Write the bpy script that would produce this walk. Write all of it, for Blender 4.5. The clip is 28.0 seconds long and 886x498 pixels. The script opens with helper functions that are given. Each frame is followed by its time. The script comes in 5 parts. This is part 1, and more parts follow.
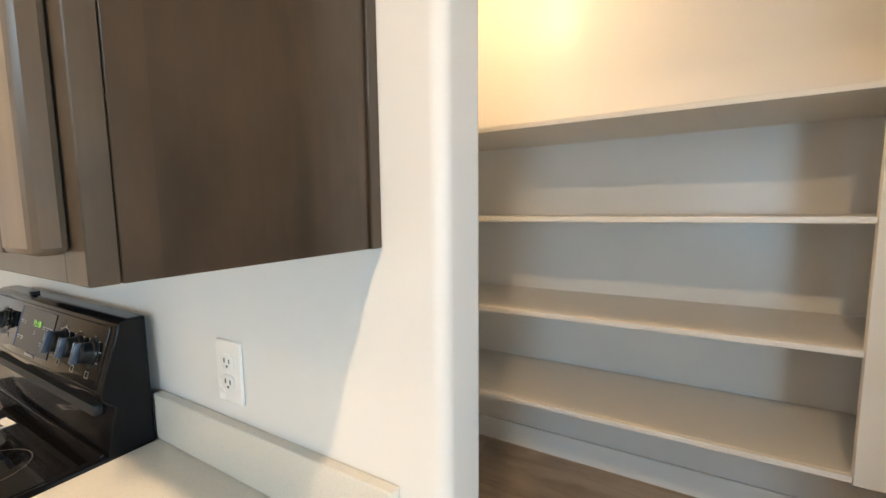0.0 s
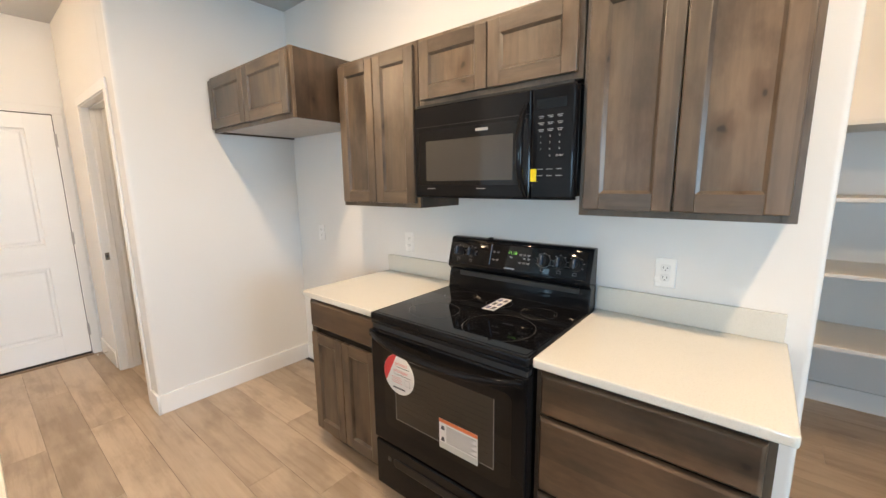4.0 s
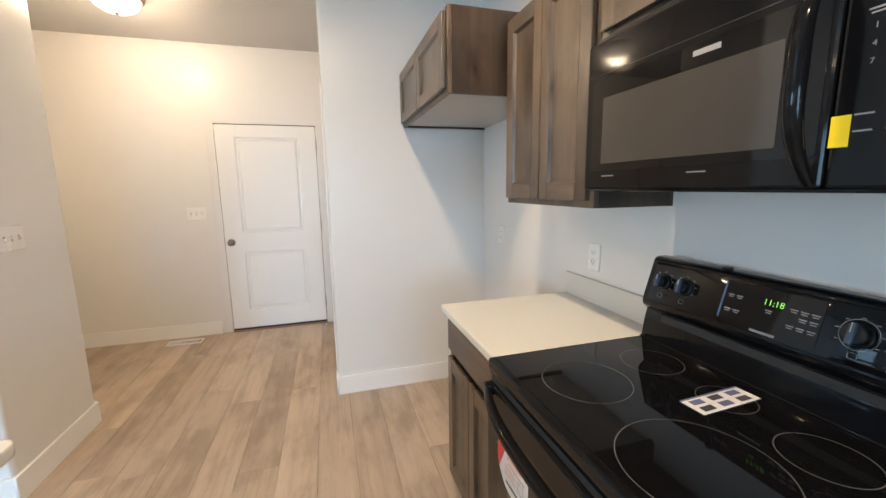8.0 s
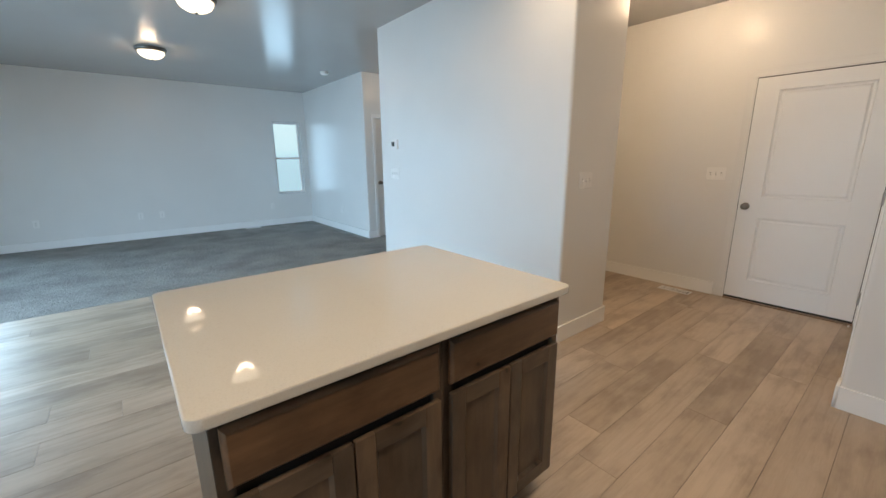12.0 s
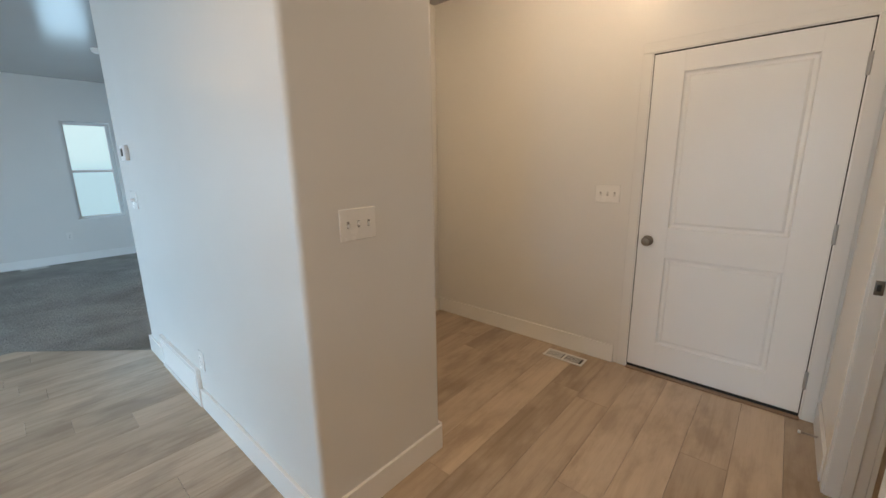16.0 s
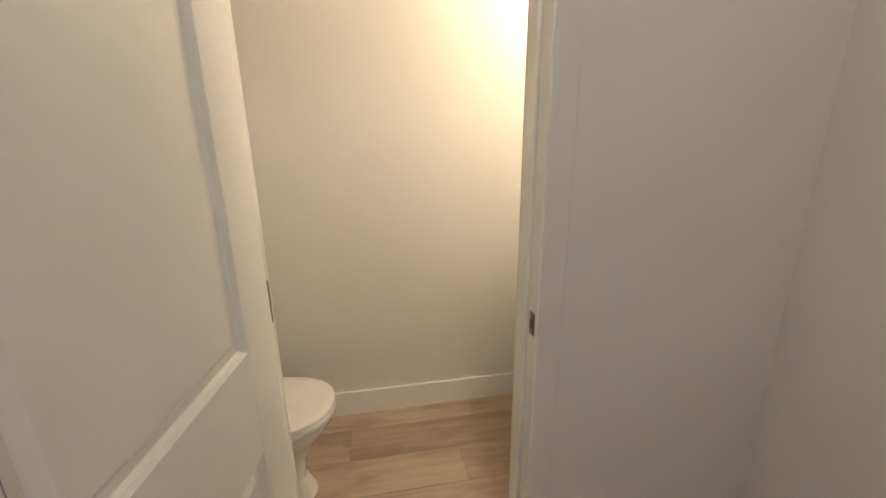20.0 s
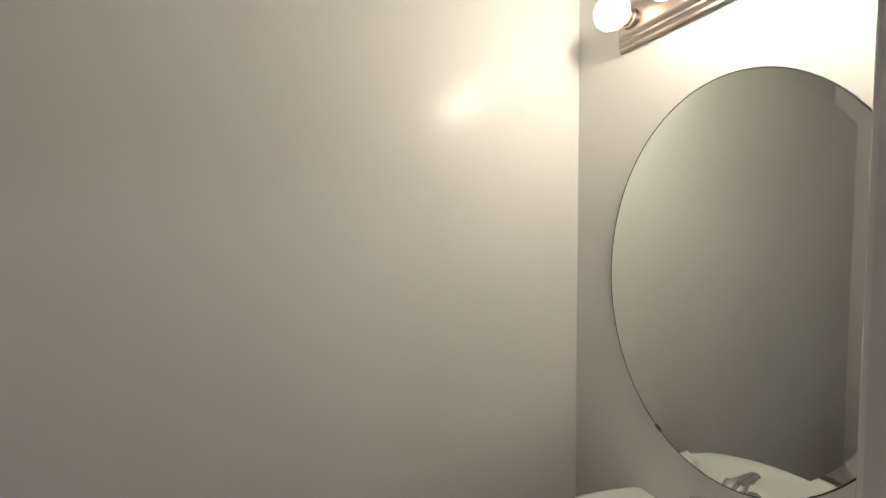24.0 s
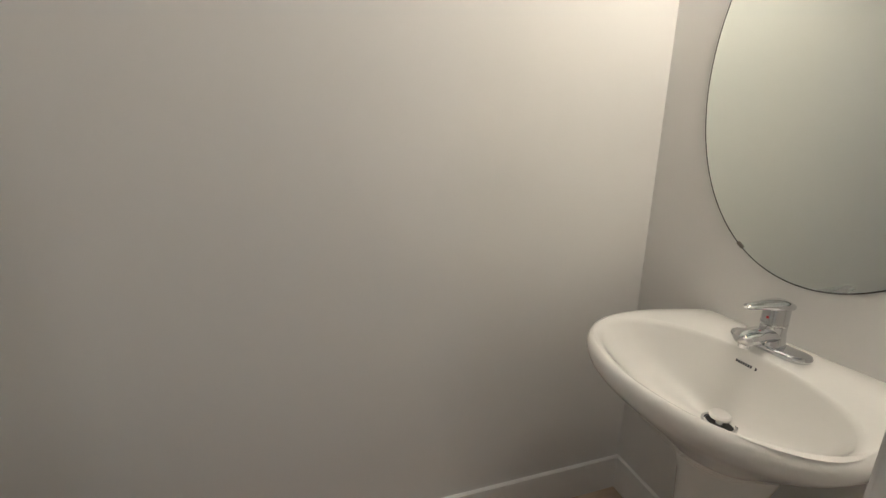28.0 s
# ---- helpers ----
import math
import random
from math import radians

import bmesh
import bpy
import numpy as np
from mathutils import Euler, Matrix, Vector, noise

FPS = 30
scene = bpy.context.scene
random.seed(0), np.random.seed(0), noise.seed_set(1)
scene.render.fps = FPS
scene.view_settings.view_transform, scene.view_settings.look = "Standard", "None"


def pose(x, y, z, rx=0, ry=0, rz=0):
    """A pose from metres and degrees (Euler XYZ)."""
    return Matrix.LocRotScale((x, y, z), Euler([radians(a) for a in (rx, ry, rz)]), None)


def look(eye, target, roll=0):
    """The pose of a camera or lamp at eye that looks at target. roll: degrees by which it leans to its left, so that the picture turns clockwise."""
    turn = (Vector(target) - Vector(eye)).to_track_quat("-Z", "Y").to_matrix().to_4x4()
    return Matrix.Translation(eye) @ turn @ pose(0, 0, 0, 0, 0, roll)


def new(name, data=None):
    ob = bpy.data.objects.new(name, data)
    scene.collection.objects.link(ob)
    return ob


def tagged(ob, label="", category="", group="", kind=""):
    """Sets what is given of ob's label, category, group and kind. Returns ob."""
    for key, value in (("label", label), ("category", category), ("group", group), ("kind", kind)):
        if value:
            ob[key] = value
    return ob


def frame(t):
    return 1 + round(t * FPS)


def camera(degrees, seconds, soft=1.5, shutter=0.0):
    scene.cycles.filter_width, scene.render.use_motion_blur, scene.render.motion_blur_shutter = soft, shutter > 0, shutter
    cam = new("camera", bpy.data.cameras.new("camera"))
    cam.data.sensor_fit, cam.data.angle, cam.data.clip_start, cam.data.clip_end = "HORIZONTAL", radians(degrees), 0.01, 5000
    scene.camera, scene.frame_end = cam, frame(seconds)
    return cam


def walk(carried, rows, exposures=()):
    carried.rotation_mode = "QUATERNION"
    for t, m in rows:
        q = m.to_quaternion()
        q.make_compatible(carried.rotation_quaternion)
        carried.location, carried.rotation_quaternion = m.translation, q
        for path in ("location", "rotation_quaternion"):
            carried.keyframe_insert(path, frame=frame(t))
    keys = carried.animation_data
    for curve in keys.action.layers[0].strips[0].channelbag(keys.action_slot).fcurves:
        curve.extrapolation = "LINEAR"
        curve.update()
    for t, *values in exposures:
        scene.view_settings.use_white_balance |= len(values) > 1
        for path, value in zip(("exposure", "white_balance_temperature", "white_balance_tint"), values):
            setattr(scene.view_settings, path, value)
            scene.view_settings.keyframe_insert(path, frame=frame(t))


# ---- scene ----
cam = camera(97.4, 28.0)
PATH = [
    (0, (1.312, -0.412, 1.397), (0.342, 1.326, 1.199), -0.6),
    (0.5, (1.273, -0.576, 1.388), (0.391, 1.204, 1.156), -0.4),
    (1, (1.176, -0.767, 1.376), (0.358, 1.04, 1.117), -0.4),
    (1.5, (1.081, -0.963, 1.371), (0.277, 0.846, 1.085), -0.4),
    (2, (0.97, -1.259, 1.372), (0.134, 0.53, 1.051), -0.4),
    (2.5, (0.931, -1.439, 1.392), (0.007, 0.299, 1.038), -0.5),
    (3, (0.92, -1.576, 1.407), (-0.108, 0.102, 1.049), -0.6),
    (3.5, (0.897, -1.677, 1.443), (-0.244, -0.072, 1.091), -0.6),
    (4, (0.903, -1.721, 1.471), (-0.343, -0.193, 1.134), -0.7),
    (4.5, (0.911, -1.772, 1.503), (-0.404, -0.3, 1.177), -1.0),
    (6.5, (0.934, -1.619, 1.426), (-0.616, -0.389, 1.136), -1.0),
    (7, (0.841, -1.437, 1.396), (-0.815, -0.354, 1.107), -1.0),
    (7.5, (0.727, -1.262, 1.406), (-1.055, -0.404, 1.109), -0.9),
    (8, (0.637, -1.094, 1.42), (-1.258, -0.536, 1.107), -0.9),
    (8.5, (0.629, -1.076, 1.403), (-1.334, -0.873, 1.079), -0.8),
    (9, (0.708, -1.058, 1.409), (-1.254, -1.237, 1.065), -0.7),
    (9.5, (0.751, -1.047, 1.394), (-1.144, -1.578, 1.035), -0.4),
    (10, (0.772, -1.005, 1.404), (-0.999, -1.849, 1.012), -0.5),
    (10.5, (0.833, -1.001, 1.404), (-0.791, -2.09, 0.984), -0.4),
    (11, (0.877, -0.982, 1.374), (-0.599, -2.262, 0.944), -0.4),
    (11.5, (0.908, -0.973, 1.381), (-0.427, -2.393, 0.937), -0.4),
    (13.5, (0.771, -0.977, 1.356), (-0.331, -2.579, 0.89), -0.7),
    (14, (0.531, -1.067, 1.353), (-0.644, -2.616, 0.886), -0.8),
    (14.5, (0.269, -1.15, 1.402), (-1.007, -2.618, 0.934), -0.8),
    (15, (-0.071, -1.203, 1.421), (-1.445, -2.586, 0.974), -0.8),
    (15.5, (-0.483, -1.279, 1.425), (-1.914, -2.606, 0.986), -0.9),
    (16, (-0.854, -1.373, 1.422), (-2.319, -2.665, 0.995), -0.9),
    (16.5, (-1.227, -1.458, 1.403), (-2.669, -2.776, 0.975), -0.9),
    (17, (-1.551, -1.570, 1.395), (-2.917, -2.962, 0.952), -0.4),
    (17.5, (-1.852, -1.735, 1.390), (-3.111, -3.221, 0.937), -0.5),
    (18, (-2.092, -1.929, 1.368), (-3.201, -3.529, 0.910), 0.1),
    (18.5, (-2.242, -2.187, 1.363), (-3.190, -3.883, 0.887), 0.0),
    (19, (-2.365, -2.480, 1.355), (-3.085, -4.275, 0.865), 0.9),
    (19.5, (-2.456, -2.742, 1.373), (-2.938, -4.616, 0.868), -0.3),
    (20, (-2.537, -3.064, 1.365), (-2.871, -4.962, 0.832), -0.8),
    (20.5, (-2.577, -3.293, 1.367), (-2.790, -5.203, 0.810), -0.9),
    (22.5, (-2.612, -3.798, 1.369), (-3.122, -5.697, 1.002), 0.0),
    (23, (-2.650, -3.870, 1.388), (-3.276, -5.751, 1.121), 0.1),
    (23.5, (-2.643, -3.912, 1.440), (-3.422, -5.750, 1.315), 0.2),
    (24, (-2.659, -3.912, 1.517), (-3.519, -5.714, 1.419), -0.5),
    (25, (-2.675, -3.930, 1.468), (-3.647, -5.677, 1.444), -0.6),
    (26.2, (-2.681, -3.952, 1.277), (-3.662, -5.690, 1.151), -0.2),
    (27, (-2.674, -3.947, 1.210), (-3.575, -5.712, 0.935), 0.2),
    (27.5, (-2.655, -3.919, 1.210), (-3.390, -5.730, 0.790), 0.25),
    (28, (-2.630, -3.885, 1.214), (-3.180, -5.745, 0.725), 0.3),
]
EXPOSURES = [(0.0, 0.62, 7850, 16), (2.0, 0.55, 7300, 16), (4.0, 0.65, 7300, 16), (7.0, 0.46, 6600, 14), (8.0, 0.45, 6800, 14), (9.0, 0.2, 7500, 15),
             (10.0, 0.0, 7200, 15), (11.0, -0.18, 7300, 16), (14.0, -0.32, 7300, 15), (16.0, -0.32, 7400, 16), (17.0, -0.2, 6100, 12),
             (18.0, -0.05, 6100, 11), (19.0, -0.1, 5850, 10), (20.5, -0.32, 5750, 10), (22.5, -0.6, 4950, 10), (23.0, -0.88, 4850, 10),
             (24.0, -1.4, 4900, 10), (25.0, -1.85, 5000, 11), (26.0, -1.52, 4900, 10), (27.0, -1.15, 4850, 10), (28.0, -0.88, 4800, 10)]
walk(cam, [(t, look(e, g, r)) for t, e, g, r in PATH], EXPOSURES)

# ---- light ----
world = bpy.data.worlds.new("sky")
scene.world = world
world.use_nodes = True
wn = world.node_tree
sky = wn.nodes.new("ShaderNodeTexSky")
sky.sky_type, sky.sun_disc = "NISHITA", False
sky.sun_elevation, sky.sun_rotation = radians(38), radians(100)
wn.nodes["Background"].inputs["Strength"].default_value = 0.12
wn.links.new(sky.outputs[0], wn.nodes["Background"].inputs["Color"])
sun = new("sun", bpy.data.lights.new("sun", "SUN"))
sun.data.energy, sun.data.angle, sun.data.color = 0.8, radians(12), (1.0, 0.96, 0.9)
sun.matrix_world = look((20, 4, 16), (0, 0, 0))


def window_light(name, eye, target, w, h, watts, color=(0.80, 0.90, 1.0), spread=125):
    la = bpy.data.lights.new(name, "AREA")
    la.shape, la.size, la.size_y, la.energy, la.color = "RECTANGLE", w, h, watts, color
    la.spread = radians(spread)
    ob = new(name, la)
    ob.matrix_world = look(eye, target)
    return ob


DAY = (0.36, 0.68, 1.0)
window_light("daylight_patio_door", (4.40, -4.9, 1.10), (0, -6.3, -0.8), 2.8, 1.8, 165, DAY, 105)
# the kitchen one is an added fill from an unseen end window
window_light("daylight_fill_kitchen", (4.50, -1.15, 1.56), (-3.6, -1.5, 0.0), 1.5, 1.0, 13, DAY, 80)
window_light("daylight_front_window", (3.52, -9.55, 1.39), (3.3, -5.0, 0.5), 1.7, 1.4, 66, DAY, 120)
window_light("daylight_side_window", (-1.94, -9.68, 1.39), (-1.9, -5.0, 1.35), 0.50, 1.4, 4.5, DAY)
WARM = (1.0, 0.79, 0.55)


def bulb(name, x, y, z, watts, radius=0.04, color=WARM):
    la = bpy.data.lights.new(name, "POINT")
    la.energy, la.color, la.shadow_soft_size = watts, color, radius
    ob = new(name, la)
    ob.location = (x, y, z)
    return ob


LAMPS = [("hall", -2.72, -2.38, 28), ("dining", 0.186, -5.23, 8), ("dining", 1.47, -5.20, 7), ("living", 0.38, -7.43, 8), ("passage", -3.1, -5.95, 12), ("pantry", 0.66, 1.05, 16), ("laundry", -2.85, -0.30, 9)]
CANS = [(1.45, -1.04, 19), (-0.40, -1.04, 18), (0.15, -2.62, 6), (-1.10, -2.62, 4.5)]
for x, y, w in CANS:
    la = bpy.data.lights.new("light_kitchen", "AREA")
    la.shape, la.size, la.energy, la.color = "DISK", 0.08, w, WARM
    la.spread = radians(178)
    new("light_kitchen", la).location = (x, y, 2.737)
for room, x, y, w in LAMPS:
    bulb("light_" + room, x, y, 2.650, w, 0.085, (1.0, 0.72, 0.42) if room == "pantry" else WARM)


# ---- materials ----
def material(name, color, rough=0.5, metal=0.0, spec=0.5, coat=0.0):
    m = bpy.data.materials.new(name)
    m.use_nodes = True
    b = m.node_tree.nodes["Principled BSDF"]
    b.inputs["Base Color"].default_value = (*color, 1)
    b.inputs["Roughness"].default_value = rough
    b.inputs["Metallic"].default_value = metal
    b.inputs["Specular IOR Level"].default_value = spec
    b.inputs["Coat Weight"].default_value = coat
    return m, m.node_tree, b


def node(nt, kind, **values):
    n = nt.nodes.new(kind)
    for key, v in values.items():
        n.inputs[key.replace("_", " ")].default_value = v
    return n


def noise_node(nt, scale, stretch=(1, 1, 1), detail=4, vary=False, rough=0.5):
    tc = nt.nodes.new("ShaderNodeTexCoord")
    mp = node(nt, "ShaderNodeMapping", Scale=stretch)
    nt.links.new(tc.outputs["Object"], mp.inputs["Vector"])
    if vary:
        oi = nt.nodes.new("ShaderNodeObjectInfo")
        mu = nt.nodes.new("ShaderNodeMath")
        mu.operation = "MULTIPLY"
        mu.inputs[1].default_value = 37.0
        nt.links.new(oi.outputs["Random"], mu.inputs[0])
        nt.links.new(mu.outputs[0], mp.inputs["Location"])
    n = node(nt, "ShaderNodeTexNoise", Scale=scale, Detail=detail, Roughness=rough)
    nt.links.new(mp.outputs[0], n.inputs["Vector"])
    return n


def ramp(nt, source, stops):
    r = nt.nodes.new("ShaderNodeValToRGB")
    while len(r.color_ramp.elements) < len(stops):
        r.color_ramp.elements.new(0.5)
    for e, (p, c) in zip(r.color_ramp.elements, stops):
        e.position, e.color = p, (*c, 1)
    nt.links.new(source, r.inputs[0])
    return r


def bump(nt, b, source, strength, distance=0.002):
    n = node(nt, "ShaderNodeBump", Strength=strength, Distance=distance)
    nt.links.new(source, n.inputs["Height"])
    nt.links.new(n.outputs[0], b.inputs["Normal"])


def mix(nt, a, c, factor, mode="MIX"):
    n = nt.nodes.new("ShaderNodeMix")
    n.data_type, n.blend_type = "RGBA", mode
    for s, i in ((factor, 0), (a, 6), (c, 7)):
        if isinstance(s, (int, float)):
            n.inputs[i].default_value = s
        elif isinstance(s, tuple):
            n.inputs[i].default_value = (*s, 1)
        else:
            nt.links.new(s, n.inputs[i])
    return n.outputs[2]


def paint(name, color, rough, peel=0.12, spec=0.5):
    m, nt, b = material(name, color, rough, spec=spec)
    big = noise_node(nt, 0.9, detail=3)
    dark = tuple(c * 0.955 for c in color)
    r = ramp(nt, big.outputs[0], [(0.35, dark), (0.65, color)])
    nt.links.new(r.outputs[0], b.inputs["Base Color"])
    fine = noise_node(nt, 140, detail=2)
    bump(nt, b, fine.outputs[0], peel, 0.0015)
    return m


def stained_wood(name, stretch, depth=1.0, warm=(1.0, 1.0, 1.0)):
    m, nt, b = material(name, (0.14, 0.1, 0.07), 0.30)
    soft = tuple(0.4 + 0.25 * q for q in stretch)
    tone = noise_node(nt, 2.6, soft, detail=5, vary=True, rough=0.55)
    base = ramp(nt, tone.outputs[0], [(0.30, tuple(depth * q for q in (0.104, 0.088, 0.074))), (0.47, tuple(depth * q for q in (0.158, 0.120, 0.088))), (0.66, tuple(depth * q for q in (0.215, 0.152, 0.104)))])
    streak = noise_node(nt, 6, stretch, detail=6, vary=True, rough=0.6)
    st = ramp(nt, streak.outputs[0], [(0.3, (0.70, 0.69, 0.68)), (0.7, (1.14, 1.12, 1.10))])
    col = mix(nt, base.outputs[0], st.outputs[0], 0.75, "MULTIPLY")
    blot = noise_node(nt, 4.2, tuple(0.7 + 0.10 * q for q in stretch), detail=5, vary=True, rough=0.6)
    bl = ramp(nt, blot.outputs[0], [(0.34, (0.50, 0.49, 0.50)), (0.54, (1, 1, 1))])
    col = mix(nt, col, bl.outputs[0], 0.9, "MULTIPLY")
    tc = nt.nodes.new("ShaderNodeTexCoord")
    oi = nt.nodes.new("ShaderNodeObjectInfo")
    mu = nt.nodes.new("ShaderNodeMath")
    mu.operation = "MULTIPLY"
    mu.inputs[1].default_value = 91.0
    nt.links.new(oi.outputs["Random"], mu.inputs[0])
    sp = nt.nodes.new("ShaderNodeSeparateXYZ")
    nt.links.new(tc.outputs["Object"], sp.inputs[0])
    ad = nt.nodes.new("ShaderNodeMath")
    nt.links.new(sp.outputs[0], ad.inputs[0])
    nt.links.new(sp.outputs[1], ad.inputs[1])
    cb = nt.nodes.new("ShaderNodeCombineXYZ")
    nt.links.new(ad.outputs[0], cb.inputs[0])
    nt.links.new(sp.outputs[2], cb.inputs[1])
    mp = node(nt, "ShaderNodeMapping", Scale=(0.6 + 0.1 * stretch[0], 0.6 + 0.1 * stretch[2], 1))
    nt.links.new(mu.outputs[0], mp.inputs["Location"])
    nt.links.new(cb.outputs[0], mp.inputs["Vector"])
    across = nt.nodes.new("ShaderNodeMath")
    nt.links.new(sp.outputs[2] if stretch[2] > stretch[0] else ad.outputs[0], across.inputs[0])
    nt.links.new(mu.outputs[0], across.inputs[1])
    board = nt.nodes.new("ShaderNodeTexVoronoi")
    board.voronoi_dimensions = "1D"
    board.inputs["Scale"].default_value = 10.0
    nt.links.new(across.outputs[0], board.inputs["W"])
    bsplit = nt.nodes.new("ShaderNodeSeparateColor")
    nt.links.new(board.outputs["Color"], bsplit.inputs[0])
    tint = ramp(nt, bsplit.outputs[0], [(0.0, (0.74, 0.74, 0.76)), (0.5, (0.98, 0.97, 0.96)), (1.0, (1.20, 1.16, 1.12))])
    col = mix(nt, col, tint.outputs[0], 0.8, "MULTIPLY")
    warp = node(nt, "ShaderNodeTexNoise", Scale=6.0, Detail=3.0)
    nt.links.new(mp.outputs[0], warp.inputs["Vector"])
    vec = mix(nt, mp.outputs[0], warp.outputs["Color"], 0.12)
    knot = nt.nodes.new("ShaderNodeTexVoronoi")
    knot.voronoi_dimensions = "2D"
    knot.inputs["Scale"].default_value = 3.4
    nt.links.new(vec, knot.inputs["Vector"])
    k = ramp(nt, knot.outputs["Distance"], [(0.016, (0.10, 0.07, 0.06)), (0.035, (0.52, 0.46, 0.42)), (0.15, (1, 1, 1))])
    col = mix(nt, col, k.outputs[0], 0.85, "MULTIPLY")
    col = mix(nt, col, warm, 1.0, "MULTIPLY")
    nt.links.new(col, b.inputs["Base Color"])
    bump(nt, b, streak.outputs[0], 0.06, 0.001)
    return m


def plank_material():
    m, nt, b = material("oak_plank", (0.5, 0.38, 0.26), 0.40)
    grain = noise_node(nt, 3.0, (0.8, 8, 1), detail=5, vary=True, rough=0.5)
    r = ramp(nt, grain.outputs[0], [(0.28, (0.46, 0.362, 0.274)), (0.5, (0.51, 0.407, 0.312)), (0.74, (0.545, 0.44, 0.342))])
    cloud = noise_node(nt, 2.6, (0.9, 2.2, 1), detail=5, vary=True, rough=0.58)
    c = ramp(nt, cloud.outputs[0], [(0.38, (0.62, 0.58, 0.545)), (0.50, (0.93, 0.92, 0.91)), (0.60, (1.06, 1.06, 1.06))])
    col = mix(nt, r.outputs[0], c.outputs[0], 0.62, "MULTIPLY")
    wav = nt.nodes.new("ShaderNodeTexWave")
    wav.wave_type, wav.bands_direction = "RINGS", "Y"
    for key, val in (("Scale", 1.6), ("Distortion", 9.0), ("Detail", 3.0), ("Detail Scale", 1.2)):
        wav.inputs[key].default_value = val
    mp = node(nt, "ShaderNodeMapping", Scale=(0.55, 5.0, 1))
    tc = nt.nodes.new("ShaderNodeTexCoord")
    oi = nt.nodes.new("ShaderNodeObjectInfo")
    mu = nt.nodes.new("ShaderNodeMath")
    mu.operation = "MULTIPLY"
    mu.inputs[1].default_value = 53.0
    nt.links.new(oi.outputs["Random"], mu.inputs[0])
    nt.links.new(mu.outputs[0], mp.inputs["Location"])
    nt.links.new(tc.outputs["Object"], mp.inputs["Vector"])
    nt.links.new(mp.outputs[0], wav.inputs["Vector"])
    wr = ramp(nt, wav.outputs["Fac"], [(0.0, (0.82, 0.79, 0.765)), (0.30, (1, 1, 1))])
    where = noise_node(nt, 1.1, (1.0, 2.5, 1), detail=2, vary=True)
    wh = ramp(nt, where.outputs[0], [(0.44, (0, 0, 0)), (0.56, (1, 1, 1))])
    col = mix(nt, col, mix(nt, (1.0, 1.0, 1.0), wr.outputs[0], wh.outputs[0]), 0.5, "MULTIPLY")
    v = ramp(nt, oi.outputs["Random"], [(0.0, (0.82, 0.80, 0.78)), (0.5, (0.97, 0.965, 0.96)), (1.0, (1.12, 1.115, 1.11))])
    col = mix(nt, col, v.outputs[0], 1.0, "MULTIPLY")
    pore = noise_node(nt, 7.0, (1.2, 26, 1), detail=6, vary=True, rough=0.65)
    pr = ramp(nt, pore.outputs[0], [(0.34, (0.80, 0.77, 0.74)), (0.50, (1, 1, 1))])
    col = mix(nt, col, pr.outputs[0], 0.35, "MULTIPLY")
    nt.links.new(col, b.inputs["Base Color"])
    bump(nt, b, grain.outputs[0], 0.07, 0.001)
    return m


def carpet_material():
    m, nt, b = material("carpet_pile", (0.1, 0.1, 0.1), 1.0, spec=0.1)
    n = noise_node(nt, 260, detail=3)
    big = noise_node(nt, 2.2, detail=5)
    r = ramp(nt, n.outputs[0], [(0.3, (0.19, 0.187, 0.182)), (0.7, (0.50, 0.49, 0.47))])
    c = ramp(nt, big.outputs[0], [(0.35, (0.74, 0.74, 0.74)), (0.6, (1, 1, 1))])
    nt.links.new(mix(nt, r.outputs[0], c.outputs[0], 1.0, "MULTIPLY"), b.inputs["Base Color"])
    bump(nt, b, n.outputs[0], 0.9, 0.006)
    return m


def quartz_material():
    m, nt, b = material("quartz", (0.8, 0.76, 0.7), 0.04)
    n = noise_node(nt, 260, detail=2)
    r = ramp(nt, n.outputs[0], [(0.25, (0.60, 0.585, 0.535)), (0.45, (0.66, 0.648, 0.595)), (0.75, (0.675, 0.663, 0.615))])
    nt.links.new(r.outputs[0], b.inputs["Base Color"])
    return m


def smudged(name, color, rough, metal=0.0, coat=0.0, spec=0.5):
    m, nt, b = material(name, color, rough, metal, spec, coat)
    n = noise_node(nt, 14, detail=5)
    mr = node(nt, "ShaderNodeMapRange", To_Min=rough * 0.7, To_Max=rough * 1.6)
    nt.links.new(n.outputs[0], mr.inputs["Value"])
    nt.links.new(mr.outputs[0], b.inputs["Roughness"])
    return m


def glow(name, color, strength):
    m, nt, b = material(name, color, 0.3)
    b.inputs["Emission Color"].default_value = (*color, 1)
    b.inputs["Emission Strength"].default_value = strength
    return m


WALL = paint("wall_paint", (0.80, 0.79, 0.77), 0.27, 0.06, 0.23)
# white ceiling coloured grey: the dimness under the roof is put into its paint
CEIL = paint("shaded_ceiling_paint", (0.52, 0.515, 0.504), 0.20, 0.06)
TRIM = paint("trim_paint", (0.92, 0.915, 0.90), 0.22, 0.02)
DOOR = paint("door_paint", (0.85, 0.845, 0.83), 0.34, 0.03)
SHELF = paint("shelf_paint", (0.78, 0.765, 0.73), 0.36, 0.03)
WOOD_V = stained_wood("stained_alder_upright", (7.0, 7.0, 0.8), 0.75)
WOOD_H = stained_wood("stained_alder_flat", (0.8, 7.0, 7.0), 0.76, (1.08, 0.90, 0.76))
WOOD_R = stained_wood("stained_alder_rail", (0.8, 7.0, 7.0), 0.75)
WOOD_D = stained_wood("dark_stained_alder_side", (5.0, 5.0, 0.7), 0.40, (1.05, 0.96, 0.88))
PLANK = plank_material()
CARPET = carpet_material()
QUARTZ = quartz_material()
LINER = smudged("grey_melamine", (0.50, 0.49, 0.48), 0.5)
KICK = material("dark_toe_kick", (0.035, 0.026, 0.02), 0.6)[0]
